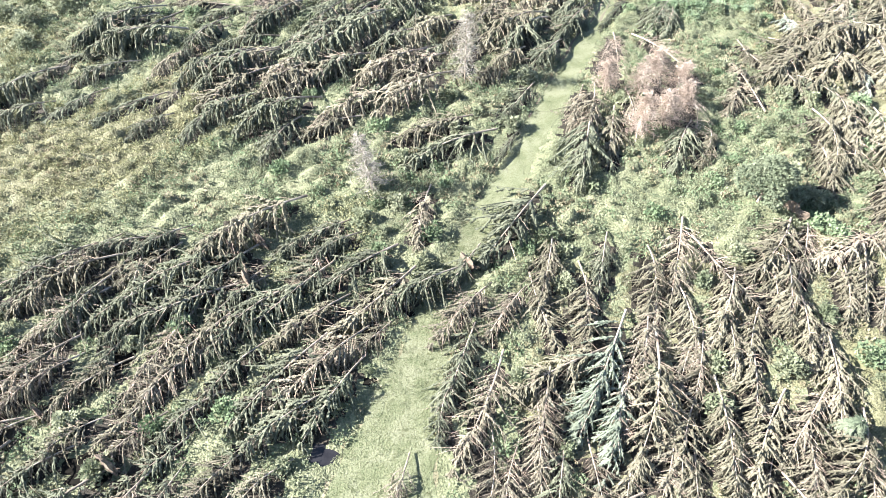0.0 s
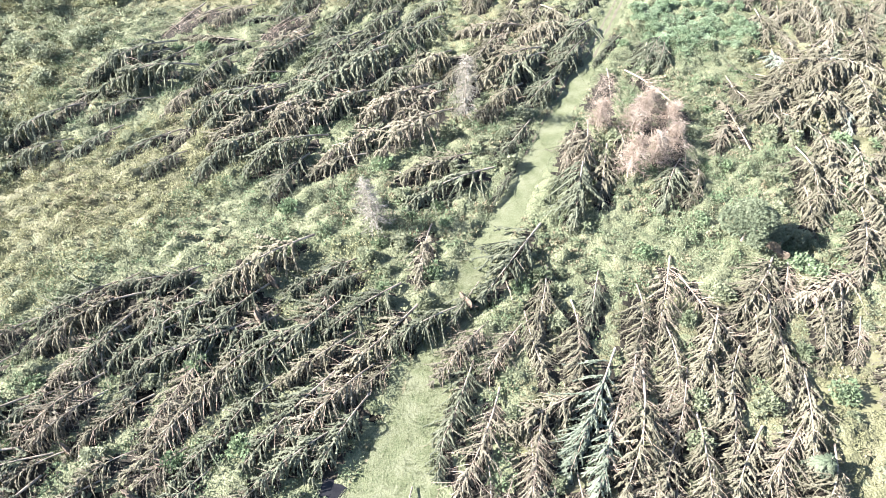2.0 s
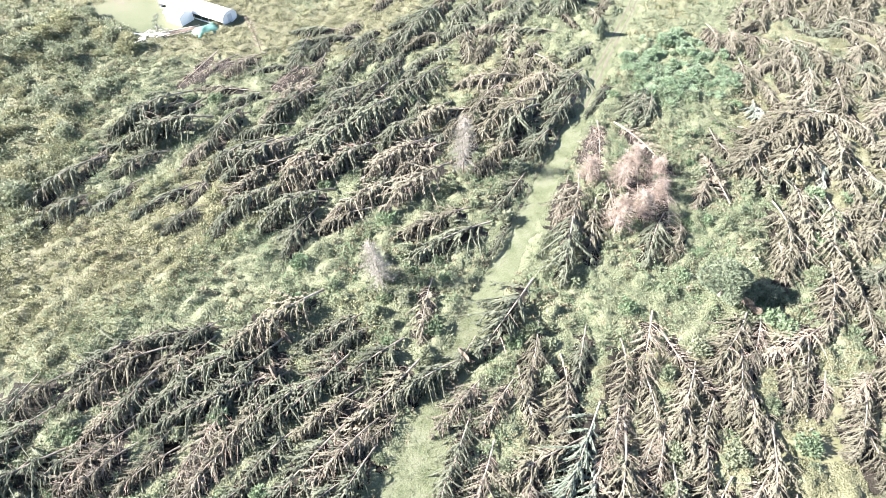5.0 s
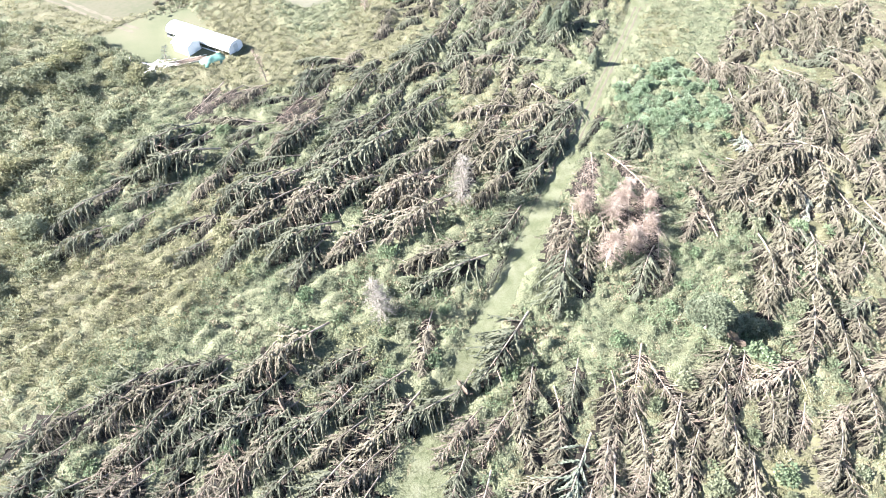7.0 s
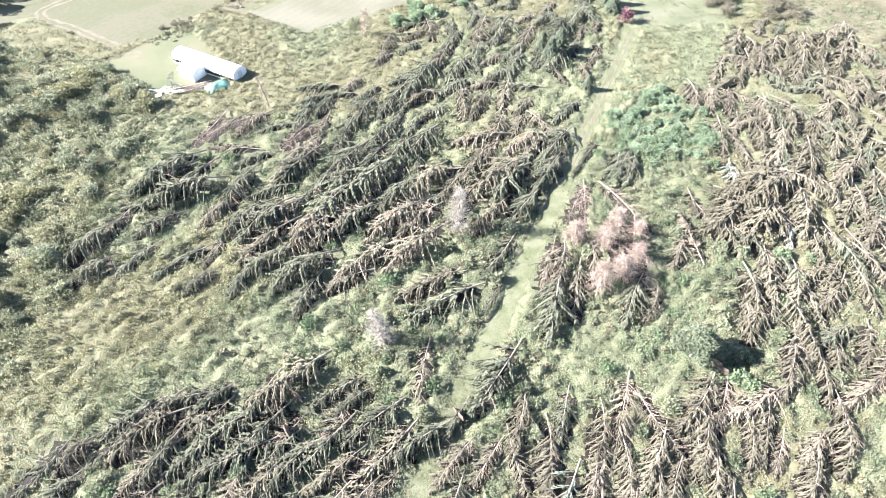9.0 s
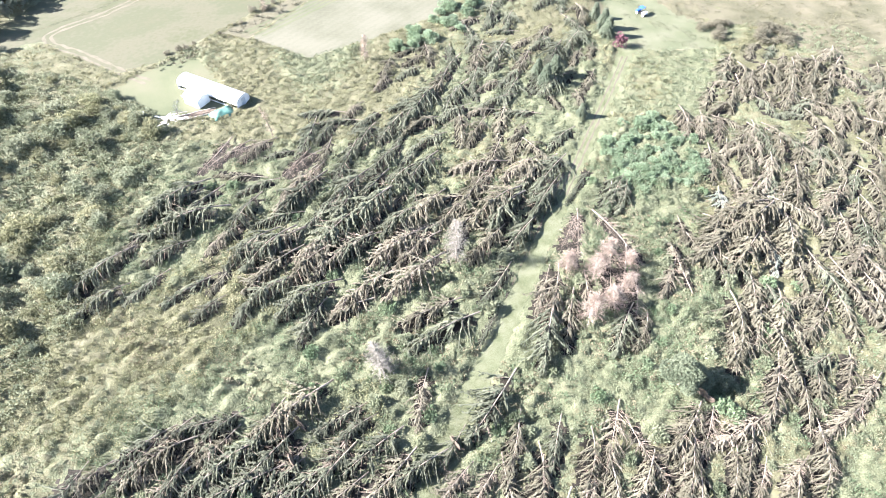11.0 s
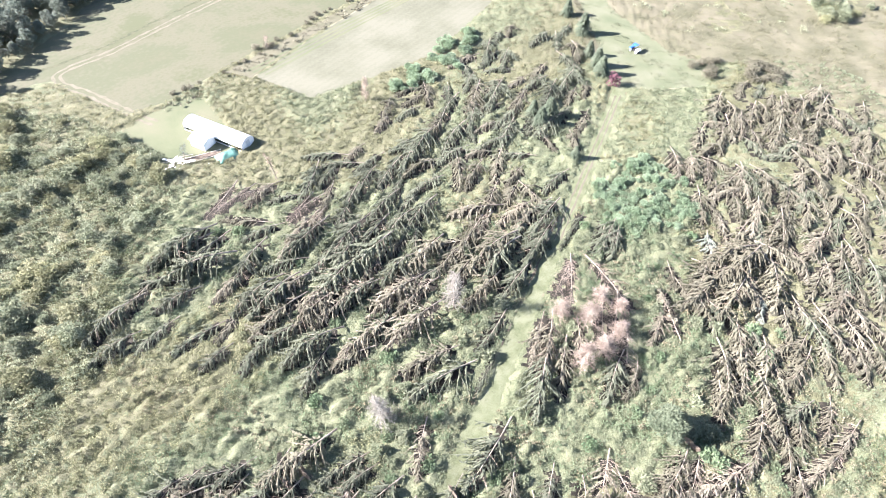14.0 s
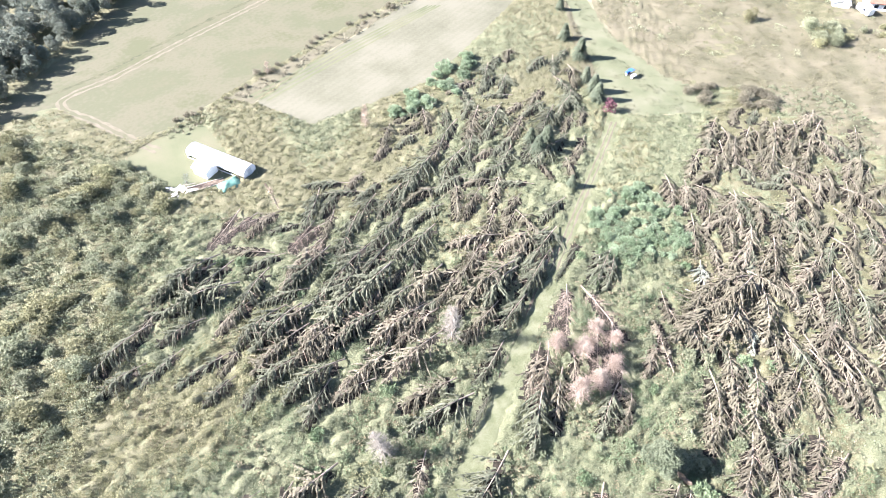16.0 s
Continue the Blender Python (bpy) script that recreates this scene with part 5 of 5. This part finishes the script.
heaped_sheet("scrap_sheet", -57.5, 111, 3.4, 2.0, .5, 2, M["tank"], "crumpled white plastic sheet on the scrap heap", "plastic sheet")
plant("dead_tree", ("trunk", "brush"), snag_meshes(44, 3.6, M["pale"], .8, 40, 1.5), -56.0, 112.6, 1.0, "small pale bare dead tree by the scrap heap", "dead tree")
e = thing("garden_bed", pose(-52, 113.2, 0, 0, 0, 24), "dark soil bed edged with boards near the greenhouse", "garden bed")
part("soil", box(bmesh.new(), -4, 4, -.8, .8, 0, .12, .03), e, mat=M["soil"])
for s in (-1, 1):
    part("edge_board", box(bmesh.new(), -4.05, 4.05, s * .85 - .04, s * .85 + .04, 0, .22, .01), e, mat=M["wood"])


# ---------------------------------------------------------------- blue utility vehicle
def wheel_bm(width, radius, inner):
    bm = bmesh.new()
    prof = [(-width / 2, inner), (-width / 2, radius * .9), (-width * .35, radius), (width * .35, radius), (width / 2, radius * .9), (width / 2, inner)]
    n = 16
    ring = [[bm.verts.new((x, r * math.cos(a), r * math.sin(a))) for x, r in prof] for a in np.linspace(0, 6.2832, n, endpoint=False)]
    for i in range(n):
        for j in range(len(prof)):
            k = (j + 1) % len(prof)
            bm.faces.new((ring[i][j], ring[(i + 1) % n][j], ring[(i + 1) % n][k], ring[i][k]))
    bmesh.ops.recalc_face_normals(bm, faces=bm.faces)
    return bm


def utility_vehicle(place):
    e = thing("utility_vehicle", place, "bright blue off-road utility vehicle parked on the lawn", "vehicle")
    part("chassis", box(bmesh.new(), -.62, .62, -1.35, 1.35, .38, .62, .05), e, mat=M["black"])
    part("hood", box(bmesh.new(), -.6, .6, .75, 1.45, .55, 1.0, .12), e, "blue", M["blue"])
    part("cargo_bed", box(bmesh.new(), -.68, .68, -1.5, -.45, .62, 1.05, .06), e, "light grey", M["grey"])
    part("canopy", box(bmesh.new(), -.7, .7, -.5, .85, 1.86, 1.95, .04), e, "blue", M["blue"])
    for s in (-1, 1):
        part("fender", box(bmesh.new(), s * .45 - .12 + s * .2, s * .45 + .12 + s * .2, .6, 1.5, .72, .86, .05), e, "blue", M["blue"])
        part("seat", box(bmesh.new(), s * .3 - .25, s * .3 + .25, -.35, .1, .62, .8, .05), e, mat=M["black"])
        part("backrest", box(bmesh.new(), s * .3 - .25, s * .3 + .25, -.45, -.33, .75, 1.25, .04), e, mat=M["black"])
        for y in (-.45, .8):
            part("roof_post", box(bmesh.new(), s * .62 - .03, s * .62 + .03, y - .03, y + .03, .6, 1.88, .01), e, mat=M["black"])
        for y in (-.95, .98):
            w = part("wheel", wheel_bm(.26, .34, .17), e)
            w.data.materials.append(M["black"])
            w.location = (s * .66, y, .34)
            part("rim", wheel_bm(.2, .17, .03), w).data.materials.append(M["grey"])
        part("headlight", box(bmesh.new(), s * .4 - .1, s * .4 + .1, 1.44, 1.48, .78, .88, .015), e, mat=M["glass"])
    return e


utility_vehicle(pose(52.6, 155.4, 0, 0, 0, 38))


# ---------------------------------------------------------------- house beyond the slope
def cottage(place, roofing, label):
    e = thing("house", place, label, "house")
    part("wall", box(bmesh.new(), -6, 6, -4, 4, 0, 2.8), e, mat=M["siding"])
    for s in (-1, 1):
        bm = box(bmesh.new(), -6.5, 6.5, 0, 5.1, -.08, .08)
        bmesh.ops.rotate(bm, verts=bm.verts, cent=(0, 0, 0), matrix=Matrix.Rotation(radians(-25), 3, "X"))
        bmesh.ops.translate(bm, verts=bm.verts, vec=(0, 0, 4.75))
        if s < 0:
            bmesh.ops.rotate(bm, verts=bm.verts, cent=(0, 0, 0), matrix=Matrix.Rotation(math.pi, 3, "Z"))
        part("roof", bm, e, mat=M[roofing])
        bm = bmesh.new()
        bm.faces.new([bm.verts.new(v) for v in ((s * 6, -4, 2.8), (s * 6, 4, 2.8), (s * 6, 0, 4.65))])
        part("gable", bm, e, mat=M["siding"])
    for x in (-4, -1.2, 3.6):
        w = part("window", box(bmesh.new(), x - .6, x + .6, -4.06, -4.01, 1.0, 2.1), e, mat=M["glass"])
        part("window_frame", box(bmesh.new(), x - .7, x + .7, -4.05, -4.005, .9, 1.0), w, mat=M["siding"])
    part("door", box(bmesh.new(), .8, 1.75, -4.07, -4.01, 0, 2.05), e, mat=M["grey"])
    part("chimney", box(bmesh.new(), 2, 2.7, .6, 1.3, 4, 5.6, .03), e, mat=M["brick"])
    return e


cottage(pose(139.3, 192.6, 0, 0, 0, -12), "brick", "single-storey house with a red-brown roof and white siding")
cottage(pose(126.0, 194.5, 0, 0, 0, 70) @ Matrix.Scale(.6, 4), "grey", "small white outbuilding with a pale metal roof")


def trailer(place):
    e = thing("camper_trailer", place, "white camper trailer parked beside the house", "trailer")
    part("body", box(bmesh.new(), -1.15, 1.15, -2.6, 2.6, .5, 2.5, .25), e, mat=M["film"])
    part("window", box(bmesh.new(), -1.18, -1.14, -1.2, -.2, 1.4, 2.0), e, mat=M["glass"])
    part("door", box(bmesh.new(), -1.18, -1.14, .6, 1.25, .6, 2.2), e, mat=M["grey"])
    for s in (-1, 1):
        w = part("wheel", wheel_bm(.2, .34, .15), e)
        w.data.materials.append(M["black"])
        w.location = (s * 1.05, -.2, .34)
    part("drawbar", box(bmesh.new(), -.06, .06, 2.6, 3.7, .45, .55), e, mat=M["steel"])
    return e


trailer(pose(130.8, 188.3, 0, 0, 0, 15))
